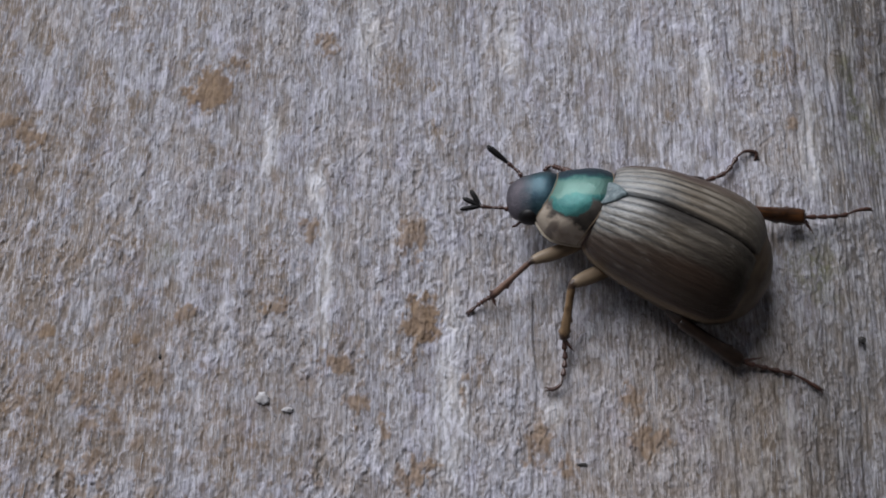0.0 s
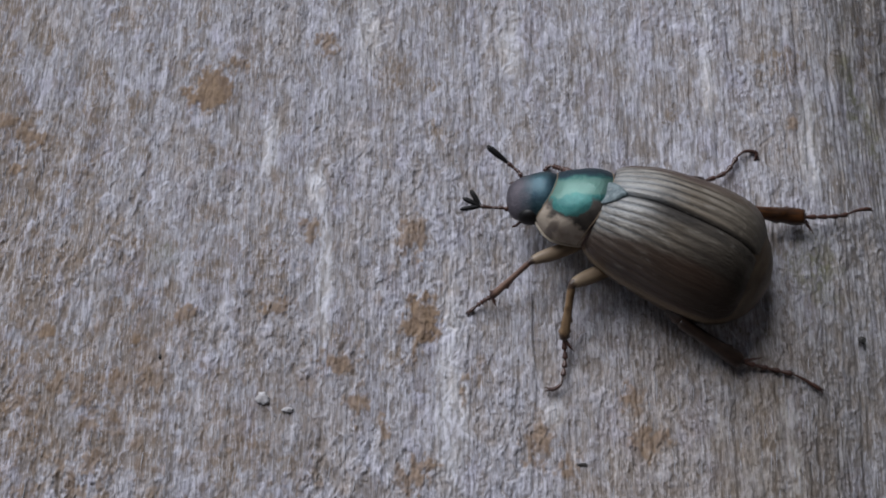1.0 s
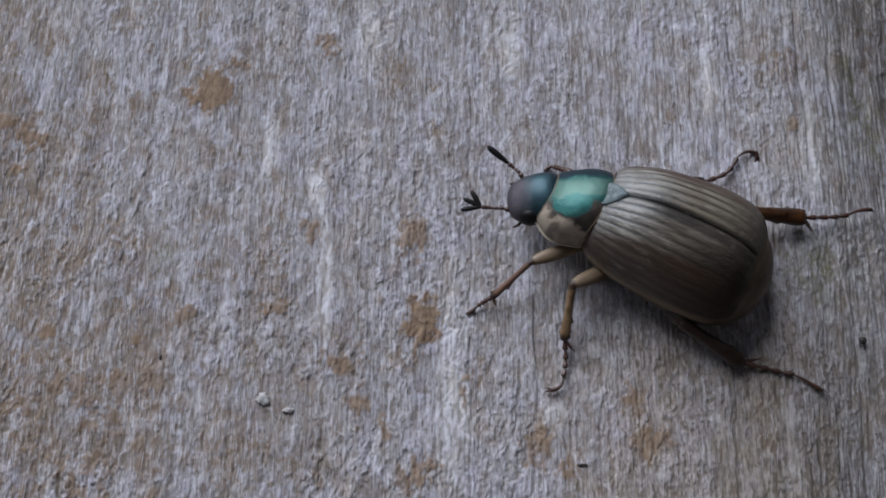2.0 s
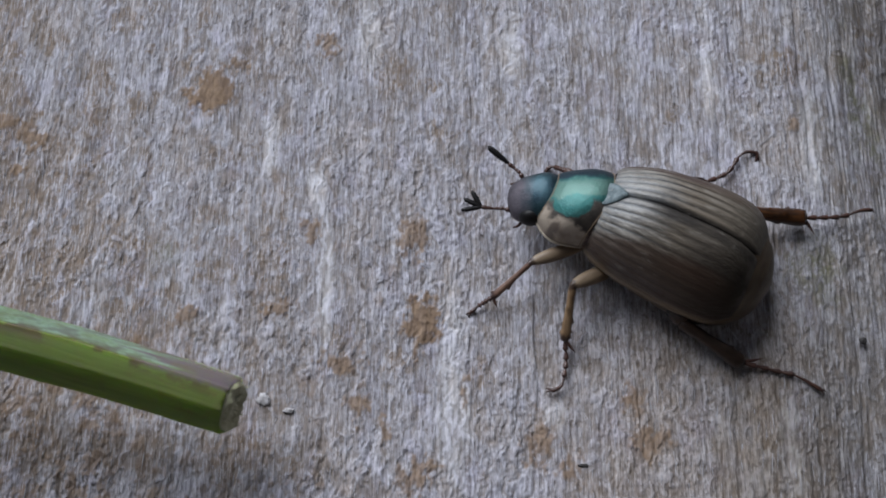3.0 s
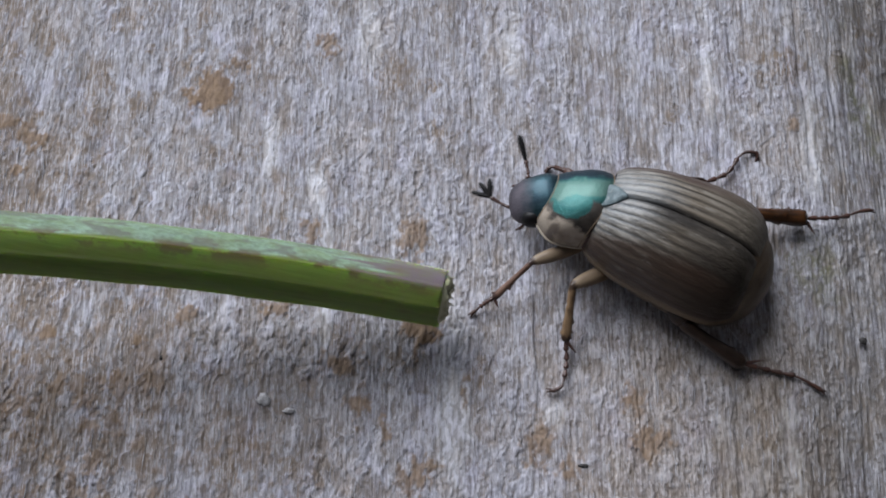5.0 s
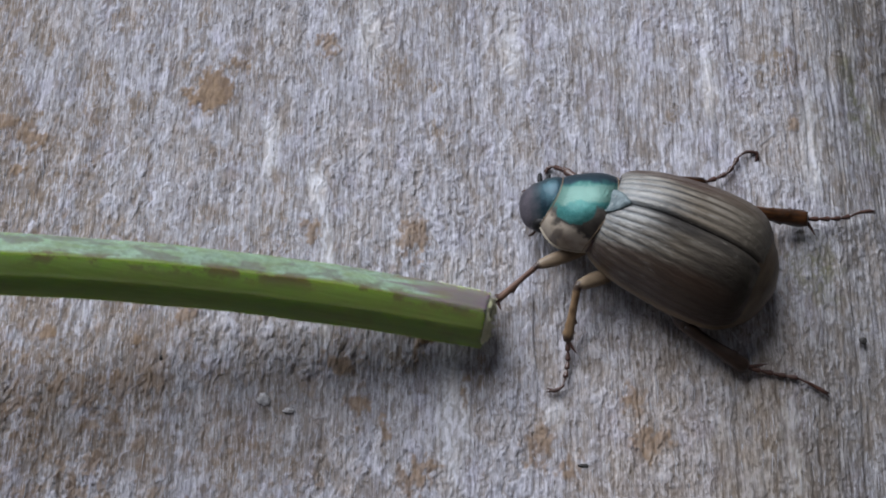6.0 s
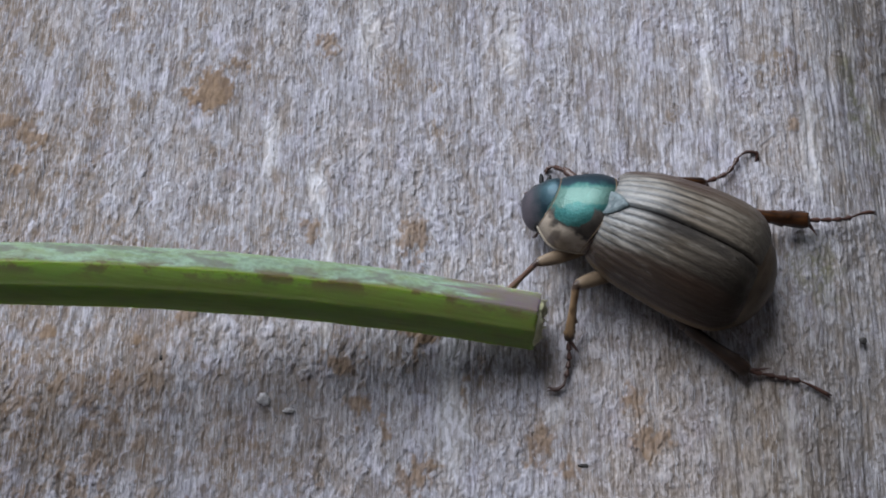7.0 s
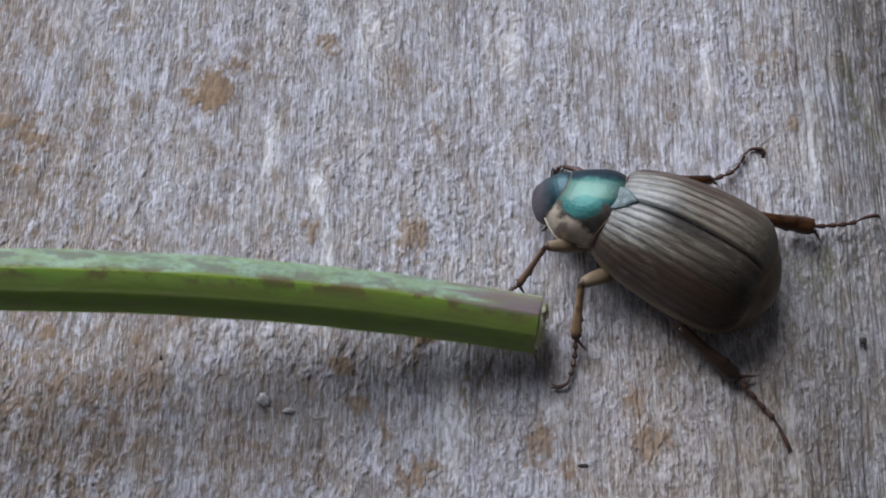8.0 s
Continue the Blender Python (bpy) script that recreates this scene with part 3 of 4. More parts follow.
def build_elytron(parent, side):
    bm = bmesh.new()
    rings, ribs, hems = [], [], []
    arc = 72
    for i in range(64):
        u = math.sin(i / 63 * math.pi / 2)
        w, top, margin = WIDTH(u), TOP(u), MARGIN(u)
        outer, inner = [], []
        for k in range(arc + 1):
            v = k / arc
            a = v * math.pi / 2
            groove = 0.5 + 0.5 * math.cos(v * math.tau * 10.5)
            fade = min(1, 8 * v) * min(1, 10 * u + 0.3) * (1 - 0.75 * min(max((u - 0.3) / 0.4, 0), 1))
            dip = 0.045 * groove ** 3 * fade * (0.6 + 0.4 * math.sin(k * 1.9 + u * 5))
            seam = 0.10 * math.exp(-(v / 0.02) ** 2)
            lip = 0.05 * math.exp(-((v - 0.985) / 0.02) ** 2)
            y = 0.012 + w * math.sin(a) ** 0.96
            z = margin + (top - margin) * max(math.cos(a), 0) ** 0.86
            nrm = Vector((0, math.sin(a) / w, math.cos(a) / (top - margin))).normalized()
            q = Vector((-LENGTH * u + 0.12 * (y / 2) ** 2 * (1 - u), y, z)) - nrm * (dip + seam - lip)
            outer.append(q)
            ribs.append((1 - groove) * min(1, 8 * v))
            hems.append(max(min((v - 0.9) / 0.06, 1), min((u - 0.95) / 0.03, 1), 0))
            if k % 6 == 0:
                inner.append(q - nrm * 0.12)
        ring = outer + inner[::-1]
        ribs.extend([0.5] * len(inner))
        hems.extend([0.0] * len(inner))
        rings.append([(p.x, p.y * side - 0.15, p.z) for p in ring])
    loft(bm, rings)
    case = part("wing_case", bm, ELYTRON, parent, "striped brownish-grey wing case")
    for name, values in (("rib", ribs), ("hem", hems)):
        layer = case.data.attributes.new(name, "FLOAT", "POINT")
        layer.data.foreach_set("value", np.array(values, np.float32))
    return case


def build_body(beetle):
    bm = bmesh.new()
    stations = []
    for i in range(56):
        x = 0.9 - 7.3 * i / 55
        u = min(max(-x / 6.42, 0.0), 1.0)
        crease = 0.045 * (math.cos(x * math.tau / 0.95) > 0.9)
        start = min(1.0, math.sqrt((0.95 - x) / 1.2))
        end = max(1 - max(u - 0.55, 0) / 0.45, 0.0) ** 0.3
        stations.append((x, (WIDTH(u, 2.3) - 0.1 - crease) * start + 0.02, 1.15 + (TOP(u, 2.4) - 0.16 - 1.15 - crease) * start, 1.1,
                         1.1 - (0.95 - crease) * start * end))
    shell(bm, stations, 56, 0.8, 0.97)
    bmesh.ops.translate(bm, vec=(0, -0.12, 0), verts=bm.verts)
    part("abdomen", bm, BELLY, beetle, "tan underside and tail plate")
    bm = bmesh.new()
    tri = [(0.15, 0.43), (0.0, 0.45), (-0.2, 0.37), (-0.42, 0.22), (-0.56, 0.1), (-0.61, 0.0)]
    outline = tri + [(x, -y) for x, y in tri[-2::-1]]
    low = [(x, y - 0.12, 2.85 - 0.12 * y * y) for x, y in outline]
    high = [(x * 0.98, y * 0.98 - 0.12, 2.99 + 0.7 * -x - 0.12 * y * y) for x, y in outline]
    edge = [(x * 0.9, y * 0.9 - 0.12, 3.02 + 0.7 * -x - 0.12 * y * y) for x, y in outline]
    peak = [(x * 0.5 - 0.08, y * 0.5 - 0.12, 3.06 + 0.66 * -x - 0.12 * y * y) for x, y in outline]
    loft(bm, [low, high, edge, peak])
    part("scutellum", bm, SCUTUM, beetle, "small blue-green triangular plate")
    # neck shield
    bm = bmesh.new()
    w = curve_of([(0, 1.38), (0.05, 1.46), (0.25, 1.5), (0.45, 1.47), (0.7, 1.3), (0.92, 1.06), (1, 0.94)])
    top = curve_of([(0, 2.84), (0.06, 2.9), (0.25, 2.92), (0.5, 2.8), (0.8, 2.5), (0.95, 2.26), (1, 2.16)])

    def along(u, y):
        return 1.86 * u - 0.05 + (1 - u) * (0.3 * (y / 1.5) ** 2 - 0.12) + u * 0.12 * (y / 0.9) ** 2

    def slew(u):
        k = min(u / 0.7, 1)
        return 0.26 * k * k * (3 - 2 * k)

    rings = []
    for i in range(36):
        u = i / 35
        ring = []
        for k in range(72):
            a = k / 72 * math.tau
            s, c = math.sin(a), math.cos(a)
            y = w(u) * math.copysign(abs(s) ** 0.95, s)
            z = 1.35 + (top(u) - 1.35) * abs(c) ** 0.85 if c > 0 else 1.35 - 0.6 * abs(c) ** 0.8
            ring.append((along(u, y), y + slew(u), z))
        rings.append(ring)
    loft(bm, rings)
    shield = part("neck_shield", bm, PRONOTUM, beetle, "metallic green neck shield with tan sides")
    for side in (1, -1):
        bm = bmesh.new()
        tube(bm, [(along(i / 8, w(i / 8)), side * (w(i / 8) + 0.02) + slew(i / 8), 1.37, 0.045) for i in range(9)], 8)
        part("rim", bm, RIM, shield, "cream raised side rim")
    for u, thick, material, label in ((-0.01, 0.06, DARK_RED, "dark brown rear rim"), (0.055, 0.02, PALE_TAN, "tan thin rear rim"), (0.985, 0.02, PALE_TAN, "tan thin front rim")):
        bm = bmesh.new()
        path = []
        for i in range(17):
            a = (i / 16 - 0.5) * math.pi
            y = w(u) * math.copysign(abs(math.sin(a)) ** 0.95, math.sin(a))
            path.append((along(u, y), y + slew(u), 1.35 + (top(u) - 1.35) * max(math.cos(a), 0) ** 0.85, thick))
        tube(bm, path, 8, 1.0, 4)
        part("rim", bm, material, shield, label)
    return shield


def build_head(beetle):
    pivot = Vector((1.82, 0.19, 1.68))
    head_pose = Matrix.Translation(pivot * MM) @ pose(0, 0, 0, 0, 12, 27)
    bm = bmesh.new()
    shell(bm, [(-0.35, 0.76, 0.3, -0.25, -0.7), (0.0, 0.9, 0.44, -0.25, -0.8), (0.3, 0.92, 0.45, -0.27, -0.8), (0.6, 0.89, 0.365, -0.3, -0.76),
               (0.85, 0.855, 0.255, -0.33, -0.7), (1.0, 0.825, 0.165, -0.35, -0.64), (1.12, 0.79, 0.09, -0.37, -0.58), (1.3, 0.72, -0.02, -0.38, -0.55),
               (1.45, 0.57, -0.12, -0.38, -0.5), (1.54, 0.38, -0.23, -0.38, -0.46), (1.58, 0.16, -0.31, -0.38, -0.42)], 48)
    head = part("head", bm, HEAD, beetle, "blue-green metallic head with pinkish-grey front shield")
    head.matrix_local = head_pose
    for side in (1, -1):
        bm = bmesh.new()
        bmesh.ops.create_uvsphere(bm, u_segments=20, v_segments=14, radius=1.0)
        # oversized: its black also stands for the shaded side of the head
        bmesh.ops.scale(bm, vec=(0.44, 0.3, 0.42), verts=bm.verts)
        bmesh.ops.translate(bm, vec=(0.78, 0.68 if side > 0 else -0.66, -0.26 if side > 0 else -0.5), verts=bm.verts)
        part("eye", bm, BLACK, head, "black shiny eye")
        bm = bmesh.new()
        tube(bm, [(1.05, 0.66 * side, -0.52, 0.05), (1.28, 0.82 * side, -0.62, 0.055), (1.46, 0.84 * side, -0.7, 0.03)], 8)
        part("palp", bm, DARK_RED, head)
    return head, head_pose


def build_antenna(head, head_pose, stalk, club):
    """Stalk points and club leaves in world millimetres; both hang from the stalk's foot."""
    back = (REST @ head_pose).inverted()
    local = [back @ (Vector(p) * MM) / MM for p in stalk]
    foot = local[0]
    bm = bmesh.new()
    radii = (0.085, 0.06, 0.055, 0.075)
    beads = smooth_path([tuple(p - foot) for p in local], 4)
    pts = [(*q, radii[min(i * 4 // len(beads), 3)] * (1.15 if i % 2 else 0.85)) for i, q in enumerate(beads)]
    tube(bm, pts, 8, 1.0, 3)
    pieces = [part("antenna_stalk", bm, DARK_RED, head, "thin reddish-brown antenna stalk")]
    base = local[-1] - foot
    for tip in club:
        end = back @ (Vector(tip) * MM) / MM - foot
        bm = bmesh.new()
        tube(bm, [(*(base.lerp(end, f)), r) for f, r in ((-0.05, 0.04), (0.2, 0.07), (0.55, 0.085), (0.85, 0.07), (1.0, 0.025))], 8, 1.15)
        pieces.append(part("antenna_leaf", bm, BLACK, head, "black antenna club leaf"))
    for ob in pieces:
        ob.location = foot * MM
    return pieces, foot


def aim(origin, ahead, up=Vector((0, 0, 1))):
    """A frame in millimetres at origin with x along ahead and z near up."""
    x = Vector(ahead).normalized()
    y = up.cross(x).normalized()
    z = x.cross(y)
    m = Matrix((x, y, z)).transposed().to_4x4()
    m.translation = Vector(origin) * MM
    return m


# per leg: hip in body space; knee, ankle and foot path in the resting world; thickness of thigh and shin; materials
LEGS = [
    dict(hip=(0.15, 1.15, 0.9), knee=(3.08, -0.86, 1.3), foot=[(1.72, -1.91, 0.45), (1.32, -2.10, 0.25), (0.92, -2.39, 0.08)],
         thigh=0.2, shin=0.11, looks=(PALE_TAN, DUSKY), spur=(0.15, -0.35), spines=4),
    dict(hip=(-1.3, 1.3, 0.8), knee=(4.45, -1.76, 1.5), foot=[(4.22, -3.45, 0.45), (4.26, -4.19, 0.2), (4.05, -5.08, 0.17), (3.61, -5.17, 0.17)],
         thigh=0.22, shin=0.15, looks=(PALE_TAN, AMBER), spur=(0.35, -0.45), spines=6),
    dict(hip=(-3.2, 0.9, 0.9), knee=(8.19, -3.03, 1.2), foot=[(10.33, -4.24, 0.4), (11.54, -4.50, 0.2), (12.32, -4.69, 0.15), (13.27, -5.21, -0.03)],
         thigh=0.36, shin=0.25, looks=(SHADED_SEPIA, SHADED_SEPIA), spur=(0.8, 0.15), spines=10),
    dict(hip=(0.5, -0.4, 1.0), knee=(5.0, 2.3, 1.2), foot=[(4.44, 2.81, 0.6), (3.98, 3.15, 0.2), (3.78, 3.05, 0.08)],
         thigh=0.25, shin=0.13, looks=(PALE_TAN, DARK_RED), spur=(-0.1, 0.2), spines=4),
    dict(hip=(-1.3, -0.2, 0.9), knee=(7.75, 2.3, 1.3), foot=[(9.47, 2.41, 0.5), (10.37, 2.86, 0.3), (10.97, 3.64, 0.2), (11.52, 3.75, 0.15), (11.58, 3.41, 0.06)],
         thigh=0.27, shin=0.15, looks=(PALE_TAN, RED_BROWN), spur=(0.2, -0.2), spines=6),
    dict(hip=(-3.2, -0.5, 0.9), knee=(10.45, 1.05, 1.2), foot=[(12.95, 1.04, 0.5), (14.46, 1.24, 0.08), (15.33, 1.59, -0.2), (15.88, 1.67, -0.45)],
         thigh=0.36, shin=0.27, looks=(BELLY, RED_BROWN), spur=(0.35, -0.6), spines=9),
]


def stain(ob, length, far, near):
    """Marks both ends of a limb piece, whose joints are darker."""
    co = np.empty(len(ob.data.vertices) * 3, np.float32)
    ob.data.vertices.foreach_get("co", co)
    f = co[::3] / (length * MM)
    mark = np.clip((f - far) / 0.1, 0, 1)
    if near < 1:
        mark = np.maximum(mark, np.clip((near - f) / 0.08, 0, 1))
    layer = ob.data.attributes.new("joint", "FLOAT", "POINT")
    layer.data.foreach_set("value", mark.astype(np.float32))


def build_leg(beetle, leg):
    """Thigh, with shin, spurs and foot under it; each lies along its own x axis from its joint."""
    hip = (REST @ (Vector(leg["hip"]) * MM)) / MM
    knee, ankle, toe = Vector(leg["knee"]), Vector(leg["foot"][0]), Vector(leg["foot"][-1])
    a, b, r, s = (knee - hip).length, (ankle - knee).length, leg["thigh"], leg["shin"]
    leg["lengths"] = a, b
    leg["pole"] = REST.inverted().to_3x3() @ (knee - (hip + ankle) / 2)
    bm = bmesh.new()
    tube(bm, [(-0.1, 0, 0, r * 0.7), (a * 0.2, 0, 0, r), (a * 0.6, 0, 0, r * 1.02), (a * 0.9, 0, 0, r * 0.75), (a + 0.04, 0, 0, r * 0.45)], 14, 1.25)
    thigh = part("thigh", bm, leg["looks"][0], beetle, "leg thigh")
    stain(thigh, a, 0.9, 2.0)
    bm = bmesh.new()
    tube(bm, [(-0.06, 0, 0, s * 0.6), (b * 0.08, 0, 0, s * 0.85), (b * 0.35, 0, 0, s * 0.8), (b * 0.7, 0, 0, s), (b * 0.93, 0, 0, s * 1.1), (b + 0.03, 0, 0, s * 0.75)], 12, 1.1)
    bm.verts.ensure_lookup_table()
    rnd = random.Random(round(a * 1000))
    for v in rnd.sample([v for v in bm.verts if b * 0.3 < v.co.x < b * 0.97], leg["spines"]):
        out = Vector((0, v.co.y, v.co.z)).normalized()
        v.co += out * rnd.uniform(0.03, 0.1) + Vector((0.07, 0, 0))
    shin = part("shin", bm, leg["looks"][1], thigh, "spiny leg shin")
    stain(shin, b, 0.84, 0.12)
    turn = aim((0, 0, 0), ankle - knee).to_3x3().inverted()
    spurs = []
    for k in (1.0, 0.7):
        bm = bmesh.new()
        d = turn @ Vector((leg["spur"][0], leg["spur"][1] * (0.5 + 0.5 * k), -0.05)) * k
        tube(bm, [(b - 0.02, 0, 0, 0.07), (b + d.x * 0.5, d.y * 0.5, d.z * 0.5, 0.055), (b + d.x, d.y, d.z, 0.01)], 8)
        spurs.append(part("spur", bm, DARK_RED, thigh, "dark pointed spur"))
    # foot: beads along its path and a pair of claws
    frame_m = aim(ankle, toe - ankle)
    path = smooth_path([tuple((frame_m.inverted() @ (Vector(p) * MM)) / MM) for p in leg["foot"]], 12)
    run = np.concatenate([[0], np.cumsum([np.linalg.norm(q - p) for p, q in zip(path, path[1:])])])
    at = lambda d: np.array([np.interp(d, run, [p[i] for p in path]) for i in range(3)])
    bm = bmesh.new()
    pts = []
    cuts = [0, 0.17, 0.32, 0.46, 0.6, 0.97]
    for i in range(5):
        k = 0.8 if i == 4 else 1.0
        for f, rad in ((0.05, 0.045), (0.4, 0.07), (0.8, 0.1), (0.97, 0.085)):
            pts.append((*at(run[-1] * (cuts[i] + (cuts[i + 1] - cuts[i]) * f)), rad * k))
    tube(bm, pts, 9, 1.0, 3)
    foot = part("foot", bm, DARK_RED, thigh, "jointed foot")
    claws = []
    end, before = Vector(path[-1]), Vector(path[-4])
    way = (end - before).normalized()
    across = way.cross(Vector((0, 0, 1))).normalized()
    for g in (-1, 1):
        o = Vector(at(run[-1] * 0.95))
        bm = bmesh.new()
        tube(bm, [(*o, 0.05), (*(o + way * 0.1 + across * 0.05 * g), 0.035), (*(o + way * 0.2 + across * 0.06 * g - Vector((0, 0, 0.06))), 0.008)], 6, 1.0, 3)
        claws.append(part("claw", bm, DARK_RED, thigh))
    leg["parts"] = thigh, [shin] + spurs, [foot] + claws


def pose_leg(leg, body, ankle, toe):
    """Poses of thigh, shin and foot for a body pose and an ankle and toe in world millimetres."""
    hip = (body @ (Vector(leg["hip"]) * MM)) / MM
    a, b = leg["lengths"]
    ankle, toe = Vector(ankle), Vector(toe)
    line = ankle - hip
    d = min(line.length, (a + b) * 0.999)
    ahead = line.normalized()
    pole = body.to_3x3() @ leg["pole"]
    pole = (pole - ahead * pole.dot(ahead)).normalized()
    along = (a * a - b * b + d * d) / (2 * d)
    knee = hip + ahead * along + pole * math.sqrt(max(a * a - along * along, 0))
    thigh = aim(hip, knee - hip)
    shin = aim(knee, ankle - knee)
    foot = aim(knee + (ankle - knee).normalized() * b, toe - ankle)
    return body.inverted() @ thigh, thigh.inverted() @ shin, thigh.inverted() @ foot


def build_beetle():
    beetle = tagged(new("beetle"), "brown beetle with metallic green neck shield on weathered wood", "beetle")
    beetle.matrix_basis = REST
    build_body(beetle)
    for side in (1, -1):
        build_elytron(beetle, side)
    head, head_pose = build_head(beetle)
    antennae = [
        build_antenna(head, head_pose, [(2.50, 1.00, 1.2), (2.15, 1.10, 1.3), (1.75, 1.12, 1.3), (1.32, 1.17, 1.3)],
                      [(0.60, 1.07, 1.25), (0.70, 1.49, 1.3), (0.98, 1.77, 1.35)]),
        build_antenna(head, head_pose, [(2.88, 2.15, 1.2), (2.72, 2.45, 1.3), (2.55, 2.62, 1.3), (2.33, 2.82, 1.3)],
                      [(1.58, 3.43, 1.3), (1.60, 3.46, 1.42), (1.57, 3.40, 1.5)])]
    for leg in LEGS:
        build_leg(beetle, leg)
    return beetle, head, head_pose, antennae


# ---- the stalk ----
# angles round the stalk at which its six blunt ridges run
RIDGES = [radians(a) for a in (10, 82, 124, 186, 246, 310)]


def stalk_radius(a):
    """Radius at an angle: flat faces between blunt ridges, and how near the closest ridge is."""
    a %= math.tau
    for low, high in zip(RIDGES, RIDGES[1:] + [RIDGES[0] + math.tau]):
        b = a if a >= RIDGES[0] else a + math.tau
        if low <= b <= high:
            half = (high - low) / 2
            flat = math.cos(half) / math.cos(b - low - half)
            edge = min(b - low, high - b)
            return 0.42 + 0.58 * flat, math.exp(-(edge / 0.055) ** 2)


def build_stem():
    """A ridged green stalk, cut square at its tip (the origin), bowed along its length."""
    stem = tagged(new("plant_stem"), "ridged green plant stalk, purple-brown blotches, frayed cut end", "plant stem")
    bm = bmesh.new()
    sides, rings, marks, crests = 144, [], [], []
    stations = np.concatenate([[0, 0.015, 0.05, 0.1], np.linspace(0.2, 75, 340)])
    tip = 0.16
    shape = [stalk_radius(k / sides * math.tau) for k in range(sides)]
    for s in stations:
        bend = -0.0049 * s * s if s < 22 else -0.0049 * 484 - 0.2156 * (s - 22)
        r = 0.955 + 0.02 * min(s / 0.05, 1) + 0.025 * min(s / 3.5, 1)
        r *= 1 + 0.012 * math.sin(s * 1.3)
        ring = []
        for k in range(sides):
            a = k / sides * math.tau
            wide, crest = shape[k]
            spot = Vector((s * 0.9, math.cos(a) * 2, math.sin(a) * 2))
            f = r * (wide + 0.028 * crest) * (1.0 + 0.016 * noise.noise(spot) + 0.006 * noise.noise(spot * 5))
            rough_end = 0.09 * noise.noise(Vector((math.cos(a) * 2.6, math.sin(a) * 2.6, 4))) + 0.05 * noise.noise(Vector((math.cos(a) * 9, math.sin(a) * 9, 1)))
            slant = -0.26 * f * math.cos(a - 1.885) * max(1 - s / 1.5, 0)
            ring.append((-s - tip + slant + rough_end * max(1 - s / 0.5, 0), bend + f * math.cos(a), f * math.sin(a)))
            marks.append(a)
            crests.append(crest * (0.2 if a < 0.6 else 1.0) * (0.6 + 0.4 * noise.noise(Vector((s * 0.5, a * 3, 0)))))
        rings.append(ring)
    loft(bm, rings)
    stalk = part("stalk", bm, STALK, stem, "green ridged stalk, upper flank paled by wax and painted skylight")
    ang = np.array(marks)
    back = np.repeat(stations, sides)
    pale_sheen = np.clip((ang - radians(-4)) / 0.12, 0, 1) * np.clip((radians(80) + 0.05 * np.sin(back * 2.1) - ang) / 0.1, 0, 1)
    pale_sheen = np.maximum(pale_sheen, np.clip((ang - radians(300)) / 0.15, 0, 1))
    pale_sheen = np.maximum(pale_sheen, np.clip((radians(40) - ang) / 0.1, 0, 1))
    ridge = np.exp(-((ang - radians(85)) / 0.3) ** 2)
    bruise = np.clip((3.0 + 0.7 * np.sin(ang * 9) + 0.5 * np.sin(ang * 23 + 1) - back) / 0.5, 0, 1) * np.clip((radians(92) - ang) / 0.12, 0, 1)
    pale_sheen = pale_sheen * np.clip((back - 1.2) / 1.2, 0, 1)
    for name, values in (("pale_sheen", pale_sheen), ("ridge", ridge), ("bruise", bruise), ("crest", np.array(crests))):
        layer = stalk.data.attributes.new(name, "FLOAT", "POINT")
        layer.data.foreach_set("value", values.astype(np.float32))
    bm = bmesh.new()
    tube(bm, [(-tip - 0.1, 0, 0, 0.84), (-tip + 0.04, 0, 0, 0.82), (-tip + 0.16, 0, 0, 0.7), (-tip + 0.2, 0, 0, 0.45), (-tip + 0.16, 0, 0, 0.2), (-tip + 0.12, 0, 0, 0.05)], 64, 1.0, 4)
    for v in bm.verts:
        if v.co.x > -tip:
            v.co.x += 0.16 * noise.noise(v.co * 3.1) + 0.09 * noise.noise(v.co * 9.0)
    rnd = random.Random(5)
    for _ in range(12):
        a, d = rnd.uniform(0.0, math.tau), rnd.uniform(0.2, 0.84)
        y0, z0, long = d * math.cos(a), d * math.sin(a), rnd.uniform(0.05, 0.3)
        tube(bm, [(-tip, y0, z0, 0.045), (-tip + 0.12, y0, z0, 0.04), (-tip + 0.14 + long, y0 + rnd.uniform(-0.15, 0.15), z0 + rnd.uniform(-0.15, 0.15), 0.01)], 6, 1.0, 2)
    for v in bm.verts:
        v.co.x -= 0.26 * (v.co.y * math.cos(1.885) + v.co.z * math.sin(1.885))
    part("cut_face", bm, PITH, stem, "pale fibrous cut face")
    return stem


def build_sky_block(name, size, at, label):
    """An added plain wall, never in view, that blocks sky light behind or beside the camera."""
    bm = bmesh.new()
    bmesh.ops.create_cube(bm, size=1.0)
    bmesh.ops.scale(bm, vec=size, verts=bm.verts)
    bmesh.ops.bevel(bm, geom=list(bm.edges), offset=4, segments=2, affect="EDGES")
    ob = part(name, bm, SKY_BLOCK)
    ob.location = Vector(at) * MM
    return tagged(ob, label, "wall", kind="structure")


def build_ground():
    bm = bmesh.new()
    bmesh.ops.create_grid(bm, x_segments=24, y_segments=24, size=1.0)
    bmesh.ops.scale(bm, vec=(300000, 300000, 1), verts=bm.verts)
    ob = part("ground", bm, GROUND)
    ob.location = (0, 0, -22.0 * MM)
    return tagged(ob, "plain grey-brown ground under the plank", "ground", kind="structure")


build_ground()
plank = build_plank()
build_splinters()
# added out of view: they cut off sky light and bounce some back
build_sky_block("sky_block_south", (1400, 60, 1200), (-200, -170, 578), "added unseen grey-brown wall blocking sky light behind the plank")
build_sky_block("sky_block_east", (60, 900, 1200), (530, 250, 578), "added unseen grey-brown wall blocking sky light beside the plank")
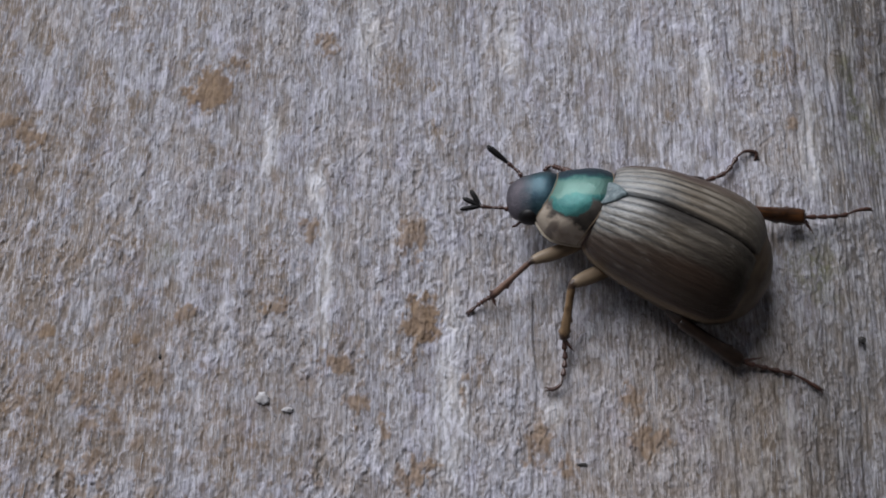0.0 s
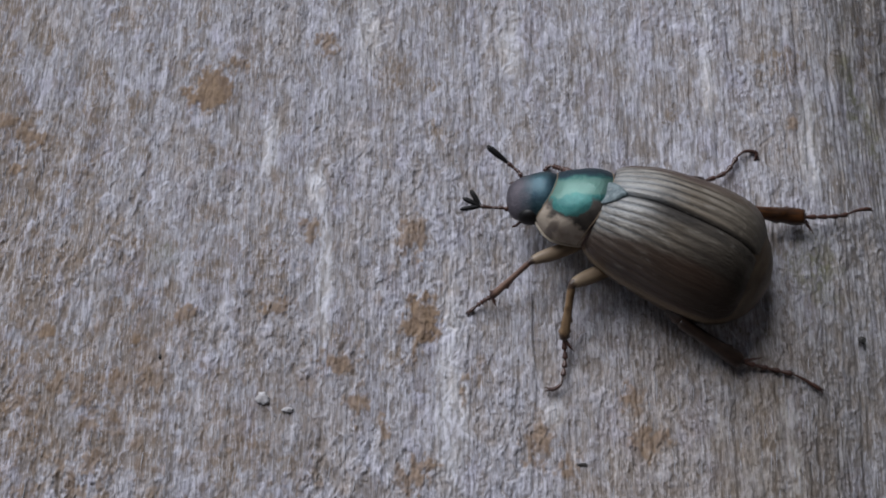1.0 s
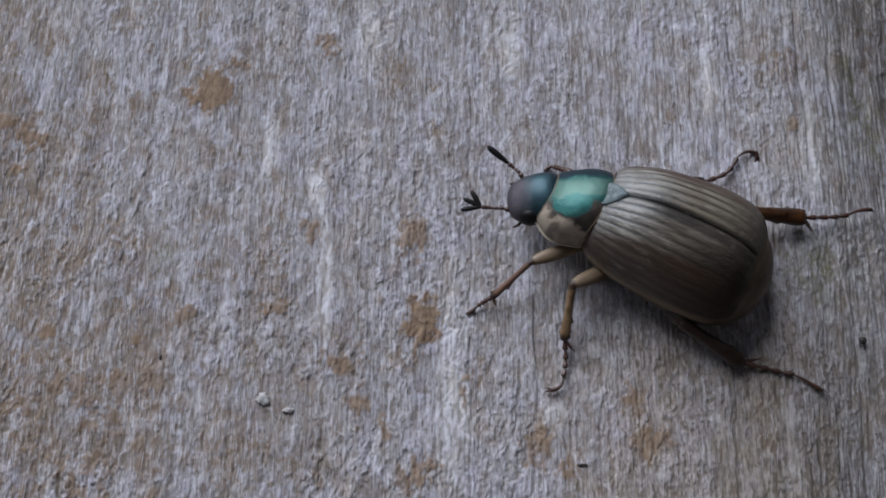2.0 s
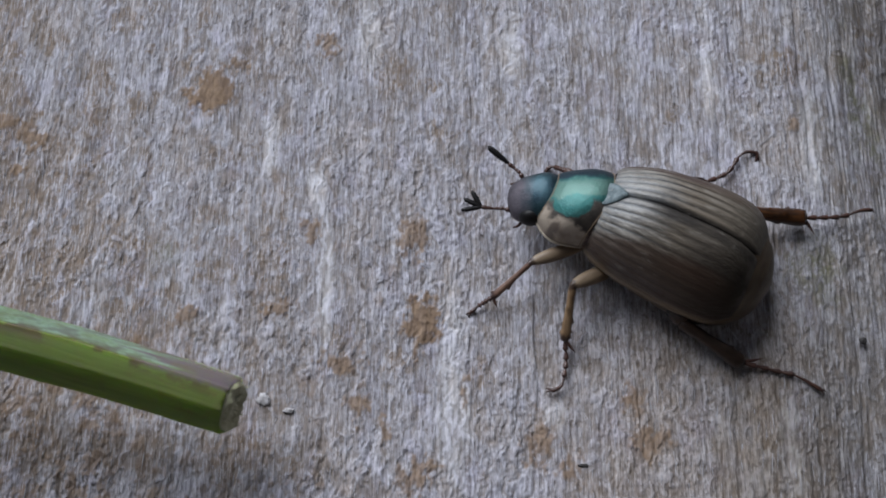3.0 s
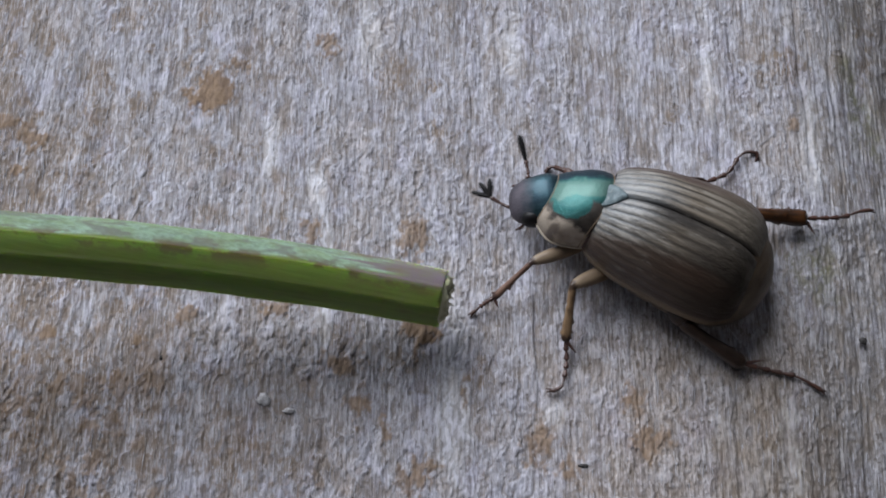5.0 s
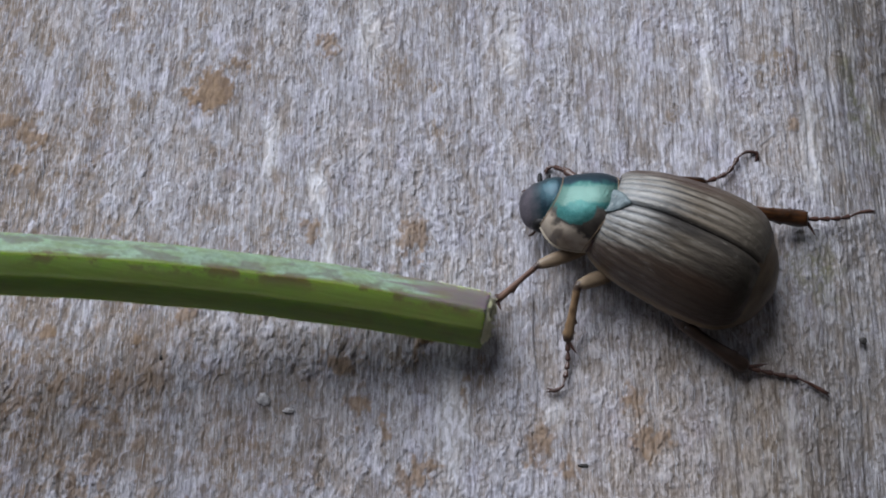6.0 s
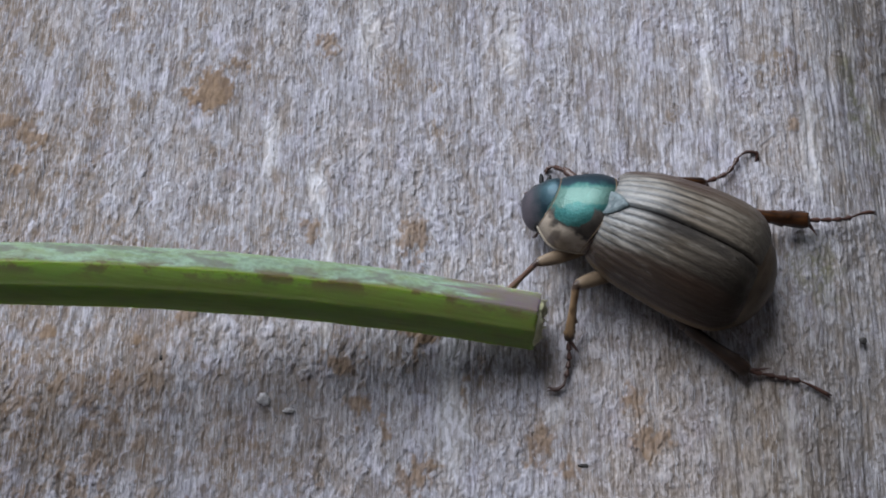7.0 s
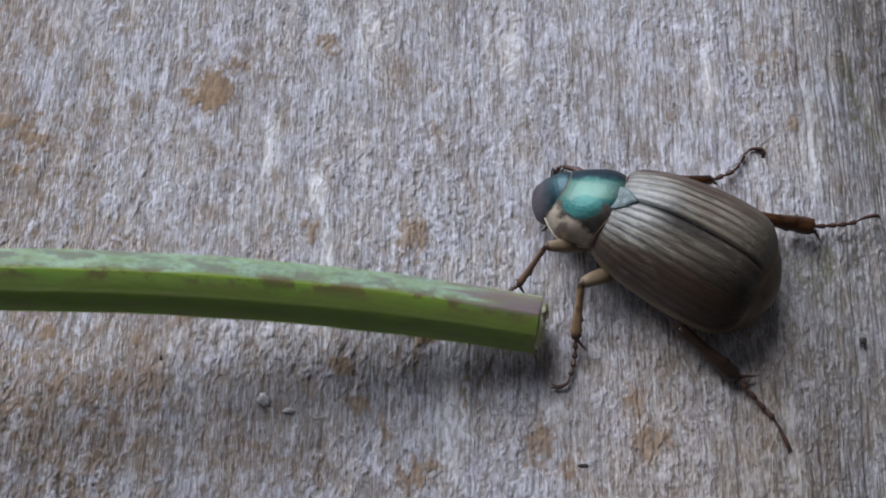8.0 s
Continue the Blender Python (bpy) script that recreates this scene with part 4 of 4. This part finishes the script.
pebble("grain", (-6.28, -5.46, -0.03), (0.24, 0.22, 0.12), GRIT, "pale mineral grain stuck on the wood", "grain", 1)
pebble("grain", (-5.38, -5.86, -0.03), (0.18, 0.09, 0.07), GRIT, "small flat pale grain stuck on the wood", "grain", 4)
pebble("knot", (14.95, -3.27, -0.45), (0.14, 0.13, 0.08), SOOT, "small dark knot in the wood", "knot", 2)
pebble("speck", (-9.95, -3.99, 0.0), (0.05, 0.09, 0.05), SOOT, "tiny dark speck lying on the wood", "speck", 3)
pebble("speck", (4.75, -7.76, -0.02), (0.2, 0.07, 0.06), SOOT, "thin dark speck lying on the wood", "speck", 5)
beetle, head, head_pose, antennae = build_beetle()
stem = build_stem()


def motions():
    # the stalk: seconds, tip in millimetres, turn, lean
    rows = [
        (0.0, -40.0, -1.0, 9.0, -15.0, 14.0), (1.5, -38.0, -1.5, 9.0, -15.0, 11.9), (1.9, -32.0, -2.0, 8.0, -15.5, 11.3), (2.3, -19.0, -3.0, 5.5, -16.0, 10.7),
        (2.8, -6.39, -3.9, 4.2, -15.3, 10.0), (2.9, -5.28, -4.8, 3.6, -15.7, 9.8), (3.0, -6.77, -6.29, 2.8, -17.1, 9.5), (3.1, -3.73, -5.45, 2.2, -15.1, 9.2),
        (3.2, -2.97, -5.65, 1.1, -14.6, 9.0), (3.3, -4.02, -5.73, 1.2, -14.0, 8.0), (3.4, -4.23, -4.01, 1.2, -12.7, 7.0), (3.5, -3.4, -0.95, 1.9, -9.8, 6.0),
        (3.6, -2.45, -1.5, 1.8, -10.4, 6.4), (3.7, -1.96, -1.68, 1.7, -10.9, 6.9), (3.8, -1.72, -1.58, 1.5, -10.5, 7.3), (3.9, -1.69, -1.88, 1.15, -10.1, 7.7),
        (4.0, -1.88, -2.45, 1.15, -10.0, 8.1), (4.1, -1.47, -1.86, 1.15, -9.2, 8.6), (4.2, -1.38, -1.86, 1.15, -8.9, 9.0), (4.3, -1.38, -1.59, 1.2, -8.0, 11.0),
        (4.4, -0.06, -1.23, 2.6, -7.0, 13.0), (4.5, -0.17, -1.86, 2.6, -7.8, 13.3), (4.6, 0.22, -1.08, 2.7, -6.1, 13.7), (4.7, -0.11, -1.72, 2.5, -7.2, 14.0),
        (5.8, 1.09, -2.78, 1.08, -8.3, 12.0), (5.9, 1.15, -2.69, 1.08, -7.9, 12.0), (6.0, 1.58, -2.96, 1.08, -8.3, 12.0), (6.1, 1.4, -3.33, 1.1, -8.4, 12.0),
        (6.2, 1.65, -3.83, 2.1, -8.5, 12.0), (6.3, 2.14, -3.54, 1.1, -8.4, 12.0), (6.4, 2.2, -3.54, 1.1, -8.4, 12.0), (6.5, 2.84, -3.25, 1.1, -7.9, 12.0),
        (6.6, 3.38, -4.61, 1.6, -8.8, 12.0), (6.7, 2.87, -3.91, 2.2, -8.2, 12.0), (6.8, 3.18, -2.81, 2.3, -7.6, 12.0), (6.9, 3.3, -3.08, 1.4, -7.6, 12.0),
        (7.0, 3.34, -3.01, 1.1, -7.2, 12.0), (7.1, 3.37, -2.77, 1.1, -7.4, 12.0), (7.2, 3.1, -2.4, 1.1, -6.9, 12.0), (7.3, 3.02, -1.77, 1.2, -6.8, 12.0),
        (7.4, 2.98, -2.25, 1.1, -6.9, 12.0), (7.5, 2.66, -2.42, 1.1, -6.8, 12.0), (7.6, 2.74, -3.25, 1.1, -7.2, 12.0), (7.7, 3.16, -4.44, 1.3, -8.0, 12.0),
        (7.8, 3.4, -4.58, 1.3, -8.4, 12.0), (7.9, 3.39, -3.77, 1.2, -7.5, 12.0), (8.0, 3.4, -3.13, 1.1, -6.9, 12.0),
    ]
    walk(stem, [(t, mm_pose(x, y, h, float(np.interp(t, (3.7, 3.9), (-14, 0))), lean, turn)) for t, x, y, h, turn, lean in rows])
    # the body: seconds, shift in millimetres, lean, turn; then the head's pull and nod, and the tuck of the antennae
    body_rows = [
        (0.0, 0.0, 0.0, 0, 0, 0, 0, 0), (1.5, 0.0, 0.0, 0, 0, 0, 0, 0), (3.0, 0.0, 0.0, 0, 0, 0, 0, 0), (4.5, 0.0, 0.0, 0, 0, 0, 0, 0),
        (4.7, 0.0, 0.0, 0, 0, 0, 0, 0), (5.0, 0.0, 0.0, -1, 0, 0.2, 0.3, 0.3), (5.4, 0.15, -0.02, -4, 0, 0.8, 0.8, 0.8),
        (5.8, 0.20, -0.03, -5, 0, 1, 1, 1), (6.5, 0.20, -0.03, -5, 0, 1, 1, 1), (6.8, 0.18, -0.03, -5.5, 0, 1.1, 1.1, 1),
        (7.0, 0.15, -0.03, -6.5, 0, 1.5, 1.4, 1), (7.1, 0.13, -0.03, -6.8, 0, 1.7, 1.7, 1), (7.2, 0.15, -0.02, -7, -0.5, 1.8, 1.8, 1),
        (7.3, 0.28, 0.05, -6, -3, 1.7, 1.8, 1), (7.4, 0.36, 0.11, -5.5, -4.5, 1.6, 1.7, 1), (7.5, 0.40, 0.14, -5, -5, 1.6, 1.7, 1),
        (7.7, 0.43, 0.12, -5, -4.5, 1.6, 1.7, 1), (8.0, 0.42, 0.09, -5, -4, 1.6, 1.7, 1)]
    x, y, z, lean_0, pitch, turn = BEETLE
    bodies, heads, tucks = [], [], []
    for t, dx, dy, lean, yaw, pull, nod, tuck in body_rows:
        bodies.append((t, mm_pose(x + dx, y + dy, z, lean_0 + lean, pitch, turn + yaw)))
        heads.append((t, head_pose @ mm_pose(-0.16 * pull, 0, -0.08 * pull, 0, 9 * nod, 5 * nod)))
        tucks.append((t, tuck))
    walk(beetle, bodies)
    walk(head, heads)
    for (pieces, foot), turn_in in zip(antennae, (-100, -135)):
        for ob in pieces:
            walk(ob, [(t, Matrix.Translation((foot + Vector((-0.15, 0, -0.3)) * k) * MM) @ pose(0, 0, 0, 0, 12 * k, turn_in * k)) for t, k in tucks])
    # ankles and toes: seconds, ankle, toe (the feet hold still until they step)
    steps = [
        [(0.0, (1.72, -1.91, 0.45), (0.92, -2.39, 0.08)), (4.7, (1.72, -1.91, 0.45), (0.92, -2.39, 0.08)),
         (5.4, (1.81, -1.98, 0.55), (1.04, -2.48, 0.17)), (5.8, (1.87, -2.03, 0.45), (1.12, -2.54, 0.1)),
         (7.1, (1.94, -1.98, 0.45), (1.2, -2.48, 0.1)), (7.2, (2.13, -1.84, 0.45), (1.4, -2.32, 0.1)),
         (7.4, (2.6, -1.49, 0.45), (1.91, -1.91, 0.1)), (8.0, (2.64, -1.46, 0.45), (1.95, -1.88, 0.1))],
        [(0.0, (4.22, -3.45, 0.45), (3.61, -5.17, 0.17)), (4.7, (4.22, -3.45, 0.45), (3.61, -5.17, 0.17)),
         (5.8, (4.30, -3.48, 0.45), (3.65, -5.15, 0.17)), (7.1, (4.36, -3.45, 0.45), (3.68, -5.10, 0.17)),
         (7.5, (4.55, -3.42, 0.45), (3.75, -5.08, 0.17)), (8.0, (4.60, -3.40, 0.45), (3.77, -5.06, 0.17))],
        [(0.0, (10.33, -4.24, 0.4), (13.27, -5.21, -0.03)), (4.7, (10.33, -4.24, 0.4), (13.27, -5.21, -0.03)),
         (5.8, (10.45, -4.40, 0.4), (13.27, -5.25, -0.03)), (7.0, (10.51, -4.54, 0.4), (13.28, -5.30, -0.03)),
         (7.1, (10.40, -4.55, 0.5), (13.1, -5.35, 0.3)), (7.2, (7.3, -2.3, 0.6), (8.7, -4.4, 0.4)),
         (7.3, (8.85, -4.45, 0.5), (10.1, -6.9, 0.3)), (7.4, (9.15, -4.55, 0.4), (10.62, -6.94, 0.08)),
         (7.5, (9.45, -4.62, 0.4), (11.0, -6.96, 0.08)), (7.7, (9.9, -4.70, 0.4), (11.5, -6.98, 0.08)), (8.0, (10.1, -4.74, 0.4), (11.67, -6.98, 0.08))],
        [(0.0, (4.44, 2.81, 0.6), (3.78, 3.05, 0.08)), (7.2, (4.44, 2.81, 0.6), (3.78, 3.05, 0.08)),
         (7.5, (4.75, 2.85, 0.6), (4.1, 3.05, 0.08)), (8.0, (4.8, 2.85, 0.6), (4.15, 3.05, 0.08))],
        [(0.0, (9.47, 2.41, 0.5), (11.58, 3.41, 0.06)), (7.1, (9.47, 2.41, 0.5), (11.58, 3.41, 0.06)),
         (7.5, (9.72, 2.50, 0.5), (11.62, 3.46, 0.06)), (8.0, (9.75, 2.50, 0.5), (11.62, 3.46, 0.06))],
        [(0.0, (12.95, 1.04, 0.5), (15.88, 1.67, -0.45)), (4.7, (12.95, 1.04, 0.5), (15.88, 1.67, -0.45)),
         (5.8, (13.0, 1.0, 0.5), (15.88, 1.61, -0.45)), (7.1, (13.05, 0.95, 0.5), (15.86, 1.56, -0.45)),
         (7.4, (13.20, 0.75, 0.5), (15.90, 1.44, -0.45)), (8.0, (13.22, 0.71, 0.5), (15.92, 1.42, -0.45))]]
    times = [t for t, _ in bodies]
    for leg, keys in zip(LEGS, steps):
        when = [k[0] for k in keys]
        at = lambda t, which: [float(np.interp(t, when, [k[which][i] for k in keys])) for i in range(3)]
        poses = [(t, pose_leg(leg, m, at(t, 1), at(t, 2))) for t, m in bodies]
        thigh, shin_parts, foot_parts = leg["parts"]
        walk(thigh, [(t, p[0]) for t, p in poses])
        for ob in shin_parts:
            walk(ob, [(t, p[1]) for t, p in poses])
        for ob in foot_parts:
            walk(ob, [(t, p[2]) for t, p in poses])


motions()
